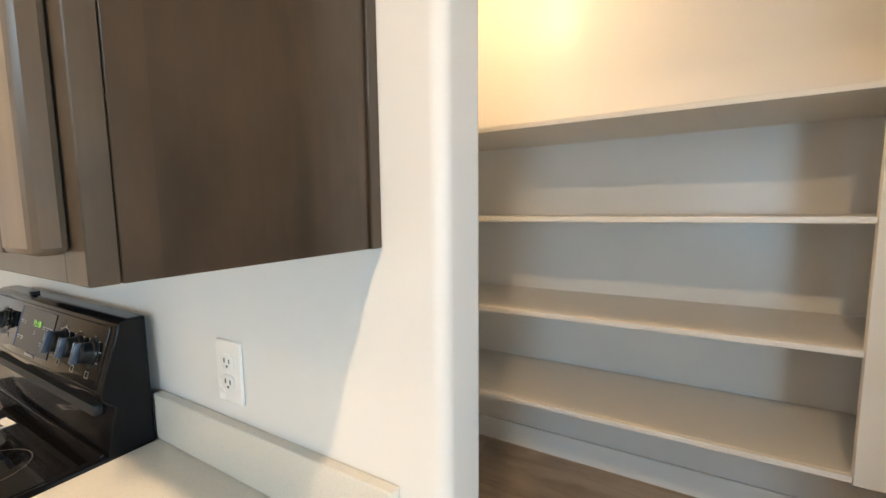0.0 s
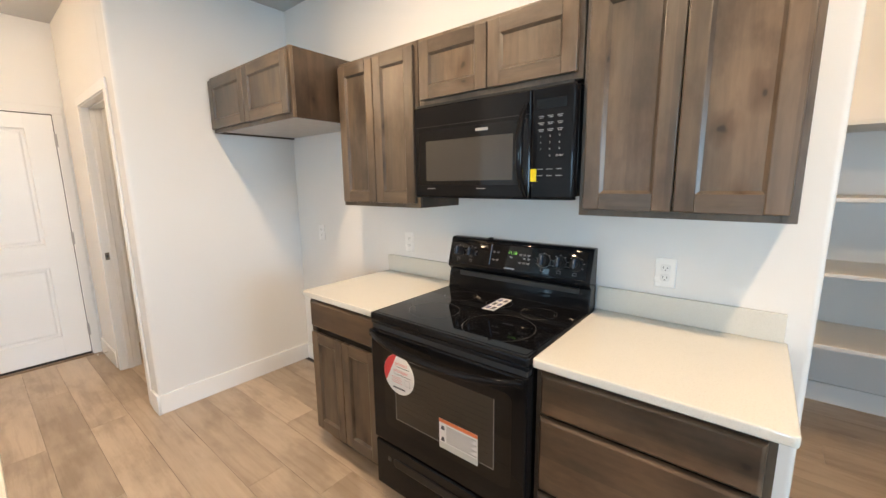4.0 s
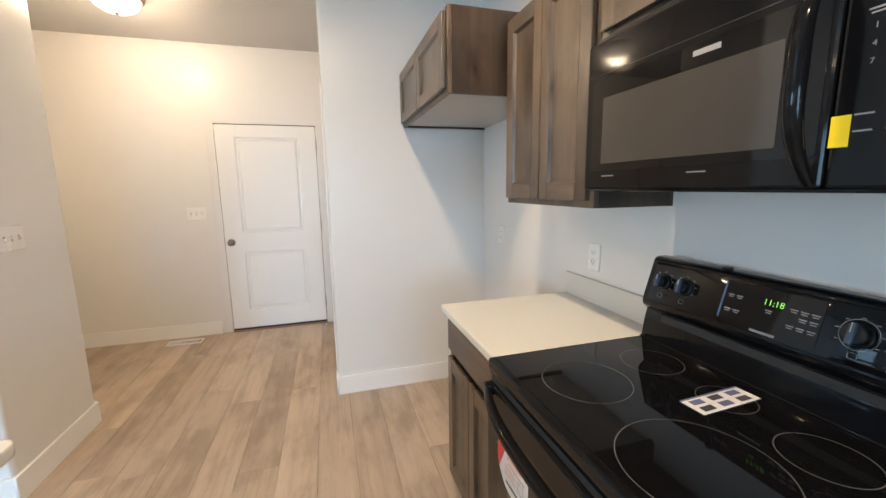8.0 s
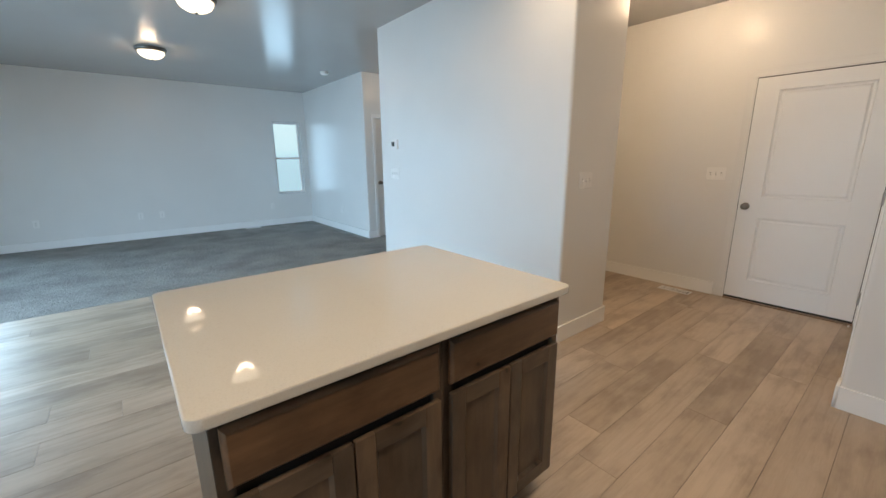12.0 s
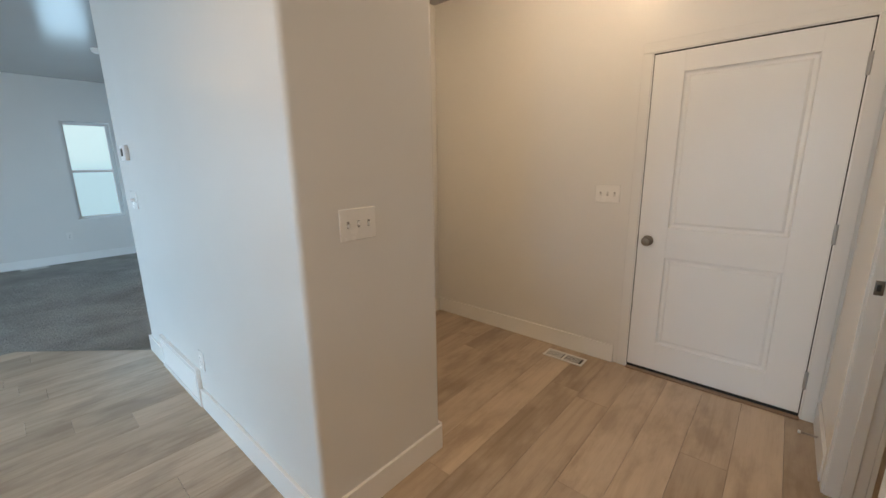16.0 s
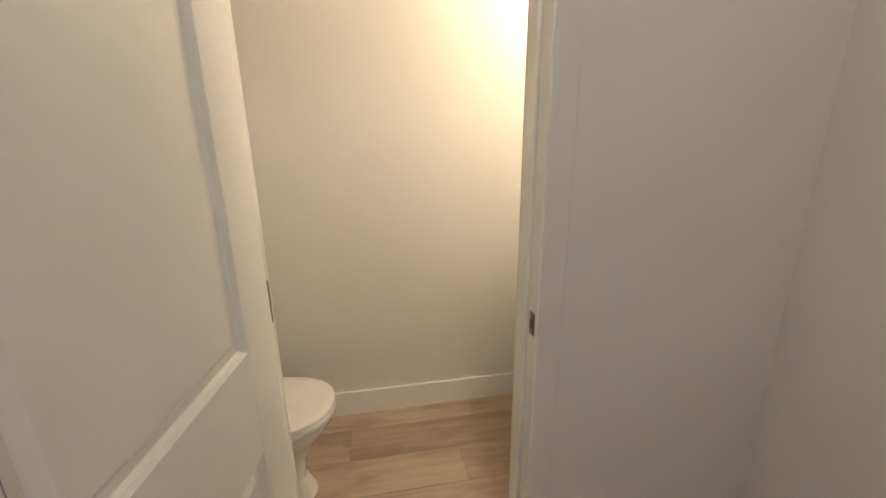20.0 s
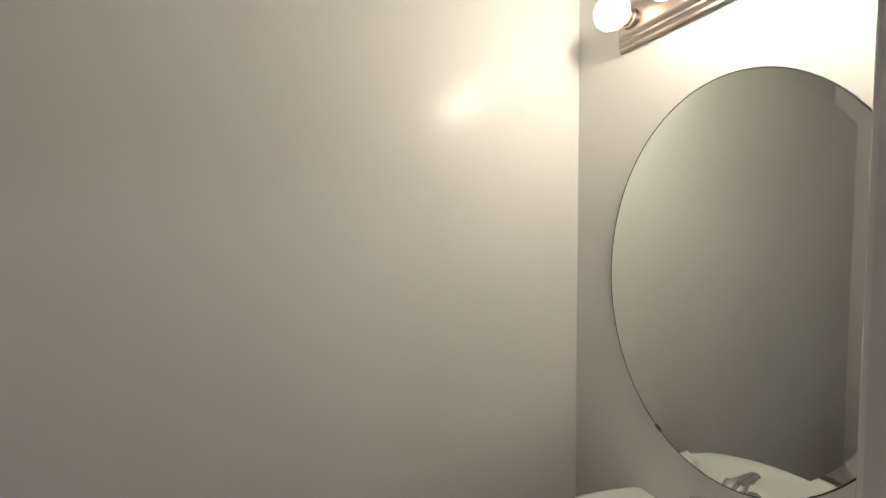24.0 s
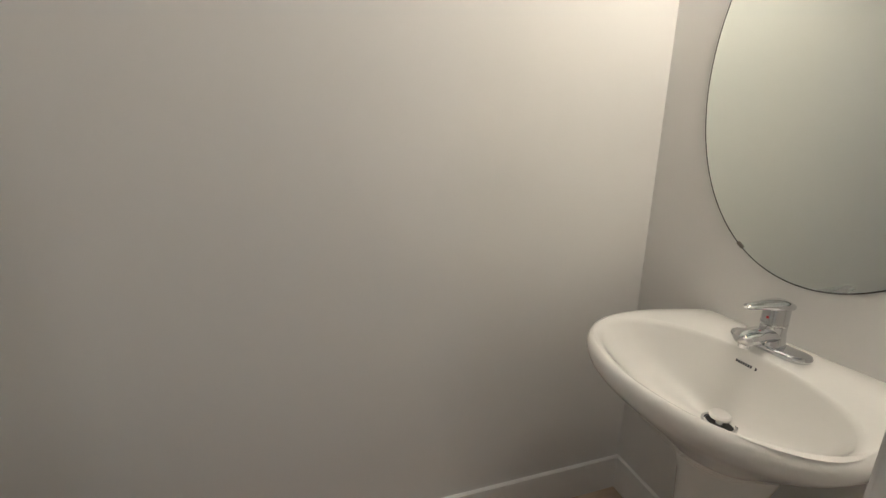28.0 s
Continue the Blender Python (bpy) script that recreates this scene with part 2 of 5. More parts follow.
BLACK = smudged("black_enamel", (0.007, 0.007, 0.008), 0.07, spec=0.17)
GLASS_BLACK = smudged("black_ceramic_glass", (0.005, 0.005, 0.006), 0.03, spec=0.28)
BLACK_MATT = smudged("black_plastic", (0.010, 0.010, 0.011), 0.30, spec=0.3)
WINDOW_DARK = smudged("smoked_window", (0.032, 0.027, 0.022), 0.05, spec=0.4)
RACK = smudged("dim_oven_rack", (0.022, 0.019, 0.016), 0.06)
WINDOW_GREY = smudged("grey_window_mesh", (0.05, 0.046, 0.042), 0.07)
GREY_RING = material("grey_ring_print", (0.10, 0.10, 0.10), 0.25)[0]
PRINT = material("pale_print", (0.30, 0.30, 0.31), 0.4)[0]
PLATE = smudged("plate_plastic", (0.88, 0.87, 0.85), 0.22)
PLATE_SLOT = material("toggle_slot", (0.30, 0.295, 0.29), 0.5)[0]
PLATE_DARK = material("socket_slot", (0.11, 0.11, 0.11), 0.6)[0]
# bluish reflection on the black knob bars, put into their base colour
KNOB_SHEEN = smudged("knob_bar_sheen", (0.05, 0.075, 0.11), 0.2)
KNOB_FILM = smudged("blue_film", (0.07, 0.14, 0.26), 0.2)
WHITE_PLASTIC = smudged("white_plastic", (0.80, 0.79, 0.77), 0.35)
SLOT = material("dark_slot", (0.03, 0.03, 0.03), 0.6)[0]
CHROME = smudged("chrome", (0.66, 0.67, 0.69), 0.05, 1.0)
NICKEL = smudged("brushed_nickel", (0.43, 0.39, 0.355), 0.28, 1.0)
BRONZE = smudged("aged_pewter", (0.21, 0.185, 0.16), 0.30, 1.0)
HINGE = smudged("hinge_steel", (0.42, 0.41, 0.40), 0.35, 1.0)
MIRROR = material("mirror_silver", (0.80, 0.84, 0.80), 0.01, 1.0)[0]
CERAMIC = smudged("white_ceramic", (0.86, 0.85, 0.82), 0.03, coat=0.6)
PAPER = smudged("white_sticker", (0.80, 0.80, 0.80), 0.45)
RED = material("red_print", (0.72, 0.05, 0.06), 0.45)[0]
PINK = material("faint_red_print", (0.74, 0.30, 0.30), 0.45)[0]
ORANGE = material("orange_print", (0.80, 0.20, 0.07), 0.45)[0]
INK = material("dark_ink", (0.05, 0.05, 0.07), 0.5)[0]
BLUE_INK = material("blue_ink", (0.10, 0.12, 0.25), 0.5)[0]
YELLOW = material("yellow_tape", (0.90, 0.68, 0.02), 0.4)[0]
DIGITS = glow("green_digits", (0.30, 0.9, 0.15), 0.26)
BOWL = glow("lit_bowl_glass", (1.0, 0.88, 0.70), 2.4)
LENS = glow("lit_lens", (1.0, 0.88, 0.70), 14.0)
SILL = smudged("brown_threshold", (0.26, 0.17, 0.11), 0.4)
EDGE = smudged("pale_glass_edge", (0.16, 0.155, 0.15), 0.2)
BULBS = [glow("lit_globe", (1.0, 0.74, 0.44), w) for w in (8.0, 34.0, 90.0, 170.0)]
VINYL = smudged("white_vinyl", (0.80, 0.80, 0.80), 0.35)
RUBBER = material("black_rubber", (0.02, 0.02, 0.02), 0.7)[0]
GLASS, gnt, gb = material("window_glass", (1, 1, 1), 0.0)
gb.inputs["Transmission Weight"].default_value = 1.0
gb.inputs["IOR"].default_value = 1.45
BACKDROP, bnt, bb = material("overcast_distance", (0.0, 0.0, 0.0), 1.0, spec=0.0)
btc = bnt.nodes.new("ShaderNodeTexCoord")
bsep = bnt.nodes.new("ShaderNodeSeparateXYZ")
bnt.links.new(btc.outputs["Object"], bsep.inputs[0])
bmr = node(bnt, "ShaderNodeMapRange", From_Min=-0.4, From_Max=3.2)
bnt.links.new(bsep.outputs[2], bmr.inputs["Value"])
brm = ramp(bnt, bmr.outputs[0], [(0.0, (0.36, 0.62, 0.76)), (0.48, (0.40, 0.68, 0.84)), (0.56, (0.52, 0.82, 0.95)), (1.0, (0.62, 0.90, 1.0))])
bnt.links.new(brm.outputs[0], bb.inputs["Emission Color"])
bb.inputs["Emission Strength"].default_value = 1.35
EARTH = paint("bare_ground", (0.30, 0.27, 0.23), 0.95, 0.5)


# ---- building blocks ----
def box(x0, x1, y0, y1, z0, z1, bev=0.0, seg=2, bm=None):
    one = bmesh.new()
    bmesh.ops.create_cube(one, size=1)
    for v in one.verts:
        v.co = ((x0 + x1) / 2 + v.co.x * (x1 - x0), (y0 + y1) / 2 + v.co.y * (y1 - y0), (z0 + z1) / 2 + v.co.z * (z1 - z0))
    if bev:
        bmesh.ops.bevel(one, geom=one.edges[:], offset=bev, segments=seg, affect="EDGES", profile=0.5)
    return one if bm is None else join(bm, one)


def join(bm, other):
    me = bpy.data.meshes.new("tmp")
    other.to_mesh(me)
    bm.from_mesh(me)
    bpy.data.meshes.remove(me)
    other.free()
    return bm


def post(x0, x1, y0, y1, z0, z1, corners=(), r=0.02, bm=None):
    """A block whose upright edges at the given corners (x, y) are rounded."""
    one = box(x0, x1, y0, y1, z0, z1)
    es = [e for e in one.edges if abs(e.verts[0].co.z - e.verts[1].co.z) > 0.5 * (z1 - z0)
          and any(abs(e.verts[0].co.x - cx) < 1e-4 and abs(e.verts[0].co.y - cy) < 1e-4 for cx, cy in corners)]
    if es:
        bmesh.ops.bevel(one, geom=es, offset=r, segments=9, affect="EDGES", profile=0.5)
    return one if bm is None else join(bm, one)


def lathe(profile, seg=32, bm=None, m=None):
    """Turns (radius, height) pairs round z."""
    one = bmesh.new()
    rings = []
    for r, z in profile:
        if r < 1e-6:
            rings.append([one.verts.new((0, 0, z))])
        else:
            rings.append([one.verts.new((r * math.cos(2 * math.pi * i / seg), r * math.sin(2 * math.pi * i / seg), z)) for i in range(seg)])
    for a, b in zip(rings, rings[1:]):
        for i in range(seg):
            j = (i + 1) % seg
            if len(a) == 1 and len(b) == 1:
                continue
            if len(a) == 1:
                one.faces.new((a[0], b[j], b[i]))
            elif len(b) == 1:
                one.faces.new((a[i], a[j], b[0]))
            else:
                one.faces.new((a[i], a[j], b[j], b[i]))
    bmesh.ops.recalc_face_normals(one, faces=one.faces[:])
    if m is not None:
        one.transform(m)
    return one if bm is None else join(bm, one)


def tube(points, radius, seg=10, bm=None):
    """A round bar along points; radius may be one number or one per point."""
    one = bmesh.new()
    pts = [Vector(p) for p in points]
    rad = radius if isinstance(radius, (list, tuple)) else [radius] * len(pts)
    rings, last, q = [], None, None
    for i, p in enumerate(pts):
        d = (pts[min(i + 1, len(pts) - 1)] - pts[max(i - 1, 0)]).normalized()
        q = d.to_track_quat("Z", "Y") if last is None else last.rotation_difference(d) @ q
        last = d
        rings.append([one.verts.new(p + q @ Vector((rad[i] * math.cos(2 * math.pi * k / seg), rad[i] * math.sin(2 * math.pi * k / seg), 0))) for k in range(seg)])
    for a, b in zip(rings, rings[1:]):
        for k in range(seg):
            one.faces.new((a[k], a[(k + 1) % seg], b[(k + 1) % seg], b[k]))
    one.faces.new(rings[0][::-1])
    one.faces.new(rings[-1])
    bmesh.ops.recalc_face_normals(one, faces=one.faces[:])
    return one if bm is None else join(bm, one)


def slab(outline, z0, z1, bev=0.004, bm=None):
    """A plate with the given outline (x, y)."""
    one = bmesh.new()
    f = one.faces.new([one.verts.new((x, y, z0)) for x, y in outline])
    e = bmesh.ops.extrude_face_region(one, geom=[f])
    for v in e["geom"]:
        if isinstance(v, bmesh.types.BMVert):
            v.co.z = z1
    bmesh.ops.recalc_face_normals(one, faces=one.faces[:])
    if bev:
        es = [g for g in one.edges if abs(g.verts[0].co.z - g.verts[1].co.z) < 1e-6]
        bmesh.ops.bevel(one, geom=es, offset=bev, segments=2, affect="EDGES", profile=0.5)
    return one if bm is None else join(bm, one)


def rounded_rect(x0, x1, y0, y1, r, n=5):
    pts = []
    for cx, cy, a in ((x1 - r, y1 - r, 0), (x0 + r, y1 - r, 90), (x0 + r, y0 + r, 180), (x1 - r, y0 + r, 270)):
        for i in range(n + 1):
            t = radians(a + 90 * i / n)
            pts.append((cx + r * math.cos(t), cy + r * math.sin(t)))
    return pts


def part(name, bm, mat, parent=None, label="", smooth=True, at=None):
    me = bpy.data.meshes.new(name)
    bm.to_mesh(me)
    bm.free()
    me.materials.append(mat)
    ob = new(name, me)
    if smooth:
        me.shade_smooth()
        me.set_sharp_from_angle(angle=radians(32))
        for f in me.polygons:
            if f.area > 0.003 and max(abs(q) for q in f.normal) > 0.9999:
                f.use_smooth = False
    if parent is not None:
        ob.parent = parent
    if at is not None:
        ob.matrix_basis = at
    if label:
        ob["label"] = label
    return ob


def thing(name, m, label, category, group=""):
    ob = new(name)
    ob.empty_display_size = 0.1
    ob.matrix_basis = m
    return tagged(ob, label, category, group)


def structure(name, bm, mat, label, category="wall"):
    return tagged(part(name, bm, mat), label, category, kind="structure")


def writing(name, text, size, m, mat, parent, align="CENTER"):
    cu = bpy.data.curves.new(name, "FONT")
    cu.body, cu.size, cu.align_x, cu.align_y, cu.extrude = text, size, align, "CENTER", 0.0002
    tmp = bpy.data.objects.new(name, cu)
    scene.collection.objects.link(tmp)
    dg = bpy.context.evaluated_depsgraph_get()
    me = bpy.data.meshes.new_from_object(tmp.evaluated_get(dg))
    bpy.data.objects.remove(tmp)
    me.materials.clear()
    me.materials.append(mat)
    ob = new(name, me)
    ob.parent, ob.matrix_basis = parent, m
    return ob


# ---- shell of the house ----
H = 2.745
XG = -3.60      # wall with the panel door
XE = 4.60       # east wall
YS = -9.70     # far wall of the living room
XT = -1.478     # wall with the thermostat
XN = -2.146     # side of the hall nook
XL = -2.35      # west wall of the living room
YP = -7.05      # wall of the passage
YW = -2.552     # wall with the three switches
YB = -3.85      # wall with the bathroom door
YF = -4.866      # far wall of the bathroom
XF = -2.012     # wall beside the refrigerator space
YH = -1.085     # north side of the hall
XK = 1.085      # end of the kitchen wall
PB = 1.73       # back of the pantry
PE = 2.47       # east wall of the pantry

structure("ceiling", box(-5.0, XE + 0.2, YS - 0.2, PB + 0.2, H, H + 0.15), CEIL, "smooth white semi-gloss painted ceiling, greyed in its colour for shade", "ceiling")
structure("floor", box(-5.0, XE + 0.2, YS - 0.2, PB + 0.2, -0.2, -0.008), KICK, "dark subfloor under oak planks and carpet", "floor")

structure("wall_kitchen", post(XF, XK, 0, 0.115, 0, H, [(XK, 0), (XK, 0.115)]), WALL, "white painted kitchen wall with rounded end")
bm = post(2.12, XE, 0, 0.115, 0, H, [(2.12, 0), (2.12, 0.115)])
structure("wall_kitchen_east", bm, WALL, "white painted wall beside the pantry opening")
structure("wall_pantry_header", box(XK - 0.03, 2.14, 0.002, 0.113, 2.46, H), WALL, "white painted header over the pantry opening")
structure("wall_pantry_back", box(0.10, PE + 0.1, PB, PB + 0.1, 0, H), WALL, "white painted back wall of the pantry")
structure("wall_pantry_east", box(PE, PE + 0.1, 0.115, PB, 0, H), WALL, "white painted side wall of the pantry")
structure("wall_pantry_west", box(0.10, 0.20, 0.115, PB, 0, H), WALL, "white painted side wall of the pantry")
structure("wall_fridge", post(XF - 0.115, XF, YH, 0.6, 0, H, [(XF, YH)], 0.022), WALL, "white painted wall beside the refrigerator space")
bm = box(XG, -3.01, YH, YH + 0.112, 0, H)
box(-2.20, XF - 0.115, YH + 0.0005, YH + 0.112, 0, H, bm=bm)
box(-3.01, -2.20, YH, YH + 0.112, 2.06, H, bm=bm)
structure("wall_hall_north", bm, WALL, "white painted hall wall with an open doorway")
structure("wall_laundry_back", box(XG, XF - 0.115, 0.5, 0.6, 0, H), WALL, "white painted wall seen through the doorway")
bm = box(XG - 0.115, XG, -2.10, YF - 0.115, 0, H)
box(XG - 0.115, XG, -1.142, 0.6, 0, H, bm=bm)
box(XG - 0.115, XG, -2.10, -1.142, 2.07, H, bm=bm)
structure("wall_hall_west", bm, WALL, "cream-lit white wall with a panel door")
structure("wall_switch", post(XN, XT, YB - 0.002, YW, 0, H, [(XN, YW), (XT, YW)], 0.022), WALL, "white painted wall block with rounded corners")
structure("wall_thermostat", post(XT - 0.115, XT, -5.03, YB - 0.002, 0, H, [(XT, -5.03)], 0.022), WALL, "white painted wall with a thermostat")
bm = box(XG, -2.913, YB - 0.115, YB, 0, H)
box(-2.267, XT - 0.115, YB - 0.115, YB - 0.002, 0, H, bm=bm)
box(-2.913, -2.267, YB - 0.115, YB - 0.001, 2.06, H, bm=bm)
structure("wall_bath_door", bm, WALL, "white painted wall with the bathroom doorway")
structure("wall_bath_far", box(-4.6, XT - 0.115, YF - 0.115, YF, 0, H), WALL, "plain white painted bathroom wall")
structure("wall_living_west", post(XL - 0.114, XL, YS, YP, 0, H, [(XL, YP)], 0.022), WALL, "white painted living room wall with rounded end")
bm = box(-4.6, XL - 1.034, YP - 0.11, YP, 0, H)
box(XL - 0.204, XL - 0.114, YP - 0.11, YP - 0.001, 0, H, bm=bm)
box(XL - 1.034, XL - 0.204, YP - 0.11, YP, 2.06, H, bm=bm)
structure("wall_passage", bm, WALL, "white painted passage wall with a door")
structure("wall_passage_end", box(-4.7, -4.6, YP - 0.11, YF, 0, H), WALL, "white painted end of the passage")
WA = (-2.235, -1.65, 0.65, 2.14)
WB = (2.62, 4.42, 0.65, 2.14)
bm = box(XL - 0.114, WA[0], YS - 0.15, YS, 0, H)
box(WA[1], WB[0], YS - 0.15, YS, 0, H, bm=bm)
box(WB[1], XE + 0.1, YS - 0.15, YS, 0, H, bm=bm)
for w in (WA, WB):
    box(w[0], w[1], YS - 0.15, YS, 0, w[2], bm=bm)
    box(w[0], w[1], YS - 0.15, YS, w[3], H, bm=bm)
structure("wall_living_south", bm, WALL, "white painted living room wall with two windows")
bm = box(XE, XE + 0.15, YS, -6.40, 0, H)
box(XE, XE + 0.15, -3.35, -1.95, 0, H, bm=bm)
box(XE, XE + 0.15, -0.35, 0.115, 0, H, bm=bm)
box(XE, XE + 0.15, -1.95, -0.35, 0, 1.02, bm=bm)
box(XE, XE + 0.15, -1.95, -0.35, 2.10, H, bm=bm)
box(XE, XE + 0.15, -6.40, -3.35, 2.12, H, bm=bm)
structure("wall_east", bm, WALL, "white painted wall with the patio door opening")


structure("soffit", box(2.27, XE, YS, YS + 0.95, 2.56, H), WALL, "white painted soffit over the front window", "soffit")


# ---- trim ----
def baseboards():
    h, t = 0.13, 0.016
    runs = [("x", XF, -0.9405, 0, -1), ("y", YH, 0, XF, 1), ("x", -2.13, XF + t, YH, -1), ("x", XG, -3.075, YH, -1),
            ("y", -3.0 - 0.85, -2.17, XG, 1), ("x", XG + t, -2.96, YB, 1), ("x", XN, XT + t, YW, 1), ("y", YB + 0.02, YW, XN, -1),
            ("y", -3.87, YW, XT, 1), ("x", XG, XT - 0.115, YF, 1), ("y", YF + t, YB - 0.115, XG, 1), ("x", XG + t, -2.96, YB - 0.115, -1),
            ("x", XL, XE, YS, 1), ("y", YS + t, YP, XL, 1), ("x", XL - 0.144, XL + t, YP, 1), ("y", YF + t, YB - 0.12, XT - 0.115, -1),
            ("x", 0.2, PE, PB, -1), ("y", 0.115, PB - t, PE, -1), ("x", XK, XK + 0.0, 0, -1), ("y", -0.0, 0.115, XK, 1),
            ("x", 2.12, XE, 0, -1), ("x", XG, XF - 0.115, 0.5, -1), ("y", YH + 0.12, 0.5, XG, 1), ("x", -4.6, XT - 0.115, YF - 0.115, -1)]
    for kind, a, b, c, s in runs:
        if b - a < 0.02:
            continue
        lo, hi = (c + 0.0005, c + t) if s > 0 else (c - t, c - 0.0005)
        bm = box(a, b, lo, hi, 0.0, h) if kind == "x" else box(lo, hi, a, b, 0.0, h)
        es = [e for e in bm.edges if all(abs(v.co.z - h) < 1e-5 for v in e.verts)]
        bmesh.ops.bevel(bm, geom=es, offset=0.002, segments=1, affect="EDGES", profile=0.5)
        structure("baseboard", bm, TRIM, "tall flat white painted baseboard", "baseboard")
    bm = box(XT + 0.0005, XT + t, -5.03, -4.665, 0, h, 0.003)
    box(XT - 0.115, XT + t, -5.044, -5.0305, 0, h, 0.003, bm=bm)
    structure("baseboard", bm, TRIM, "tall flat white painted baseboard at the carpet", "baseboard")


baseboards()


def plate(name, m, w, h, label, category, group, toggles=0, sockets=0):
    t = thing(name, m, label, category, group)
    part("cover_plate", box(-w / 2, w / 2, -0.0068, 0.0, -h / 2, h / 2, 0.0030, 1), PLATE, t)
    for k in range(toggles):
        cx = (k - (toggles - 1) / 2) * 0.046
        part("toggle_slot", box(cx - 0.0055, cx + 0.0055, -0.0071, -0.005, -0.0125, 0.0125), PLATE_SLOT, t)
        up = 1 if k % 3 != 1 else -1
        one = box(cx - 0.0045, cx + 0.0045, -0.019, -0.006, -0.010, 0.004, 0.0015)
        if up < 0:
            one.transform(Matrix.Scale(-1, 4, (0, 0, 1)))
            bmesh.ops.reverse_faces(one, faces=one.faces[:])
        part("toggle", one, WHITE_PLASTIC, t)
        for z in (-0.03, 0.03):
            part("screw", lathe([(0, 0.0015), (0.003, 0.001), (0.003, -0.001)], 10, m=Matrix.Translation((cx, -0.006, z)) @ pose(0, 0, 0, 90)), WHITE_PLASTIC, t)
    for k in range(sockets):
        cz = 0.0195 if k == 0 else -0.0195
        part("socket", socket_face(cz), WHITE_PLASTIC, t)
        one = box(-0.008, -0.006, -0.0100, -0.0085, cz - 0.002, cz + 0.007)
        box(0.006, 0.008, -0.0100, -0.0085, cz - 0.002, cz + 0.006, bm=one)
        box(-0.002, 0.002, -0.0100, -0.0085, cz - 0.010, cz - 0.006, bm=one)
        part("slots", one, PLATE_DARK, t)
    if sockets:
        part("screw", lathe([(0, 0.0015), (0.003, 0.001), (0.003, -0.001)], 10, m=Matrix.Translation((0, -0.006, 0)) @ pose(0, 0, 0, 90)), WHITE_PLASTIC, t)
    return t


def socket_face(cz):
    one = slab(rounded_rect(-0.017, 0.017, -0.0145, 0.0145, 0.008), 0, 0.004, 0.0008)
    one.transform(Matrix.Translation((0, -0.005, cz)) @ pose(0, 0, 0, 90))
    return one


def return_grille():
    """Low wall grille; local x along the wall, -y out of it."""
    w, h, f = 0.785, 0.245, 0.03
    t = thing("air_return_grille", pose(XT, -4.268, 0.001, 0, 0, 90), "wide low white return air grille at the floor", "air grille")
    for a, b, c, d in ((-w / 2, w / 2, h - f, h), (-w / 2, w / 2, 0, f), (-w / 2, -w / 2 + f, f, h - f), (w / 2 - f, w / 2, f, h - f)):
        part("frame", box(a, b, -0.024, -0.0005, c, d, 0.003), TRIM, t)
    part("backing", box(-w / 2 + f, w / 2 - f, -0.006, -0.002, f, h - f), VINYL, t)
    for k in range(13):
        one = box(-w / 2 + f, w / 2 - f, -0.0065, 0.0065, -0.0012, 0.0012)
        one.transform(Matrix.Translation((0, -0.015, f + 0.010 + k * 0.0138)) @ pose(0, 0, 0, 42))
        part("louvre", one, TRIM, t)


return_grille()


# faces: local -y looks out of the wall
def on_wall(x, y, z, rz):
    return pose(x, y, z, 0, 0, rz)


plate("outlet", on_wall(0.636, 0, 1.108, 0), 0.075, 0.118, "white duplex outlet on the kitchen wall over the counter", "outlet", "wall outlets", sockets=2)
plate("outlet", on_wall(-0.763, 0, 1.112, 0), 0.075, 0.118, "white duplex outlet on the kitchen wall over the counter", "outlet", "wall outlets", sockets=2)
plate("outlet", on_wall(-1.696, 0, 1.107, 0), 0.075, 0.118, "white outlet in the empty refrigerator space", "outlet", "wall outlets", sockets=2)
for x in (2.06, 0.744, 0.433, -1.50):
    plate("outlet", on_wall(x, YS, 0.41, 180), 0.075, 0.118, "small white outlet low on the living room wall", "outlet", "wall outlets", sockets=2)
plate("outlet", on_wall(XL, -8.1, 0.41, 90), 0.075, 0.118, "small white outlet low on the living room wall", "outlet", "wall outlets", sockets=2)
plate("outlet", on_wall(XT, -3.80, 0.33, 90), 0.075, 0.118, "white outlet over the baseboard", "outlet", "wall outlets", sockets=2)
plate("light_switch", on_wall(-1.716, YW, 1.211, 180), 0.163, 0.118, "white three-gang toggle switch plate", "light switch", "wall switches", toggles=3)
plate("light_switch", on_wall(XG, -2.291, 1.207, 90), 0.163, 0.118, "white three-gang toggle switch plate beside the panel door", "light switch", "wall switches", toggles=3)
plate("light_switch", on_wall(XT, -4.75, 1.212, 90), 0.163, 0.118, "white three-gang toggle switch plate under the thermostat", "light switch", "wall switches", toggles=3)
th = thing("thermostat", on_wall(XT, -4.72, 1.526, 90), "small white thermostat with dark screen", "thermostat")
part("case", box(-0.06, 0.06, -0.026, 0, -0.05, 0.05, 0.006), WHITE_PLASTIC, th)
part("screen", box(-0.045, 0.012, -0.0275, -0.025, -0.022, 0.028, 0.001), WINDOW_DARK, th, "dark display")
sd = thing("smoke_detector", pose(-1.887, -7.428, H), "round white smoke detector on the ceiling", "smoke detector")
part("housing", lathe([(0, -0.045), (0.045, -0.043), (0.06, -0.03), (0.066, 0)], 28), WHITE_PLASTIC, sd)


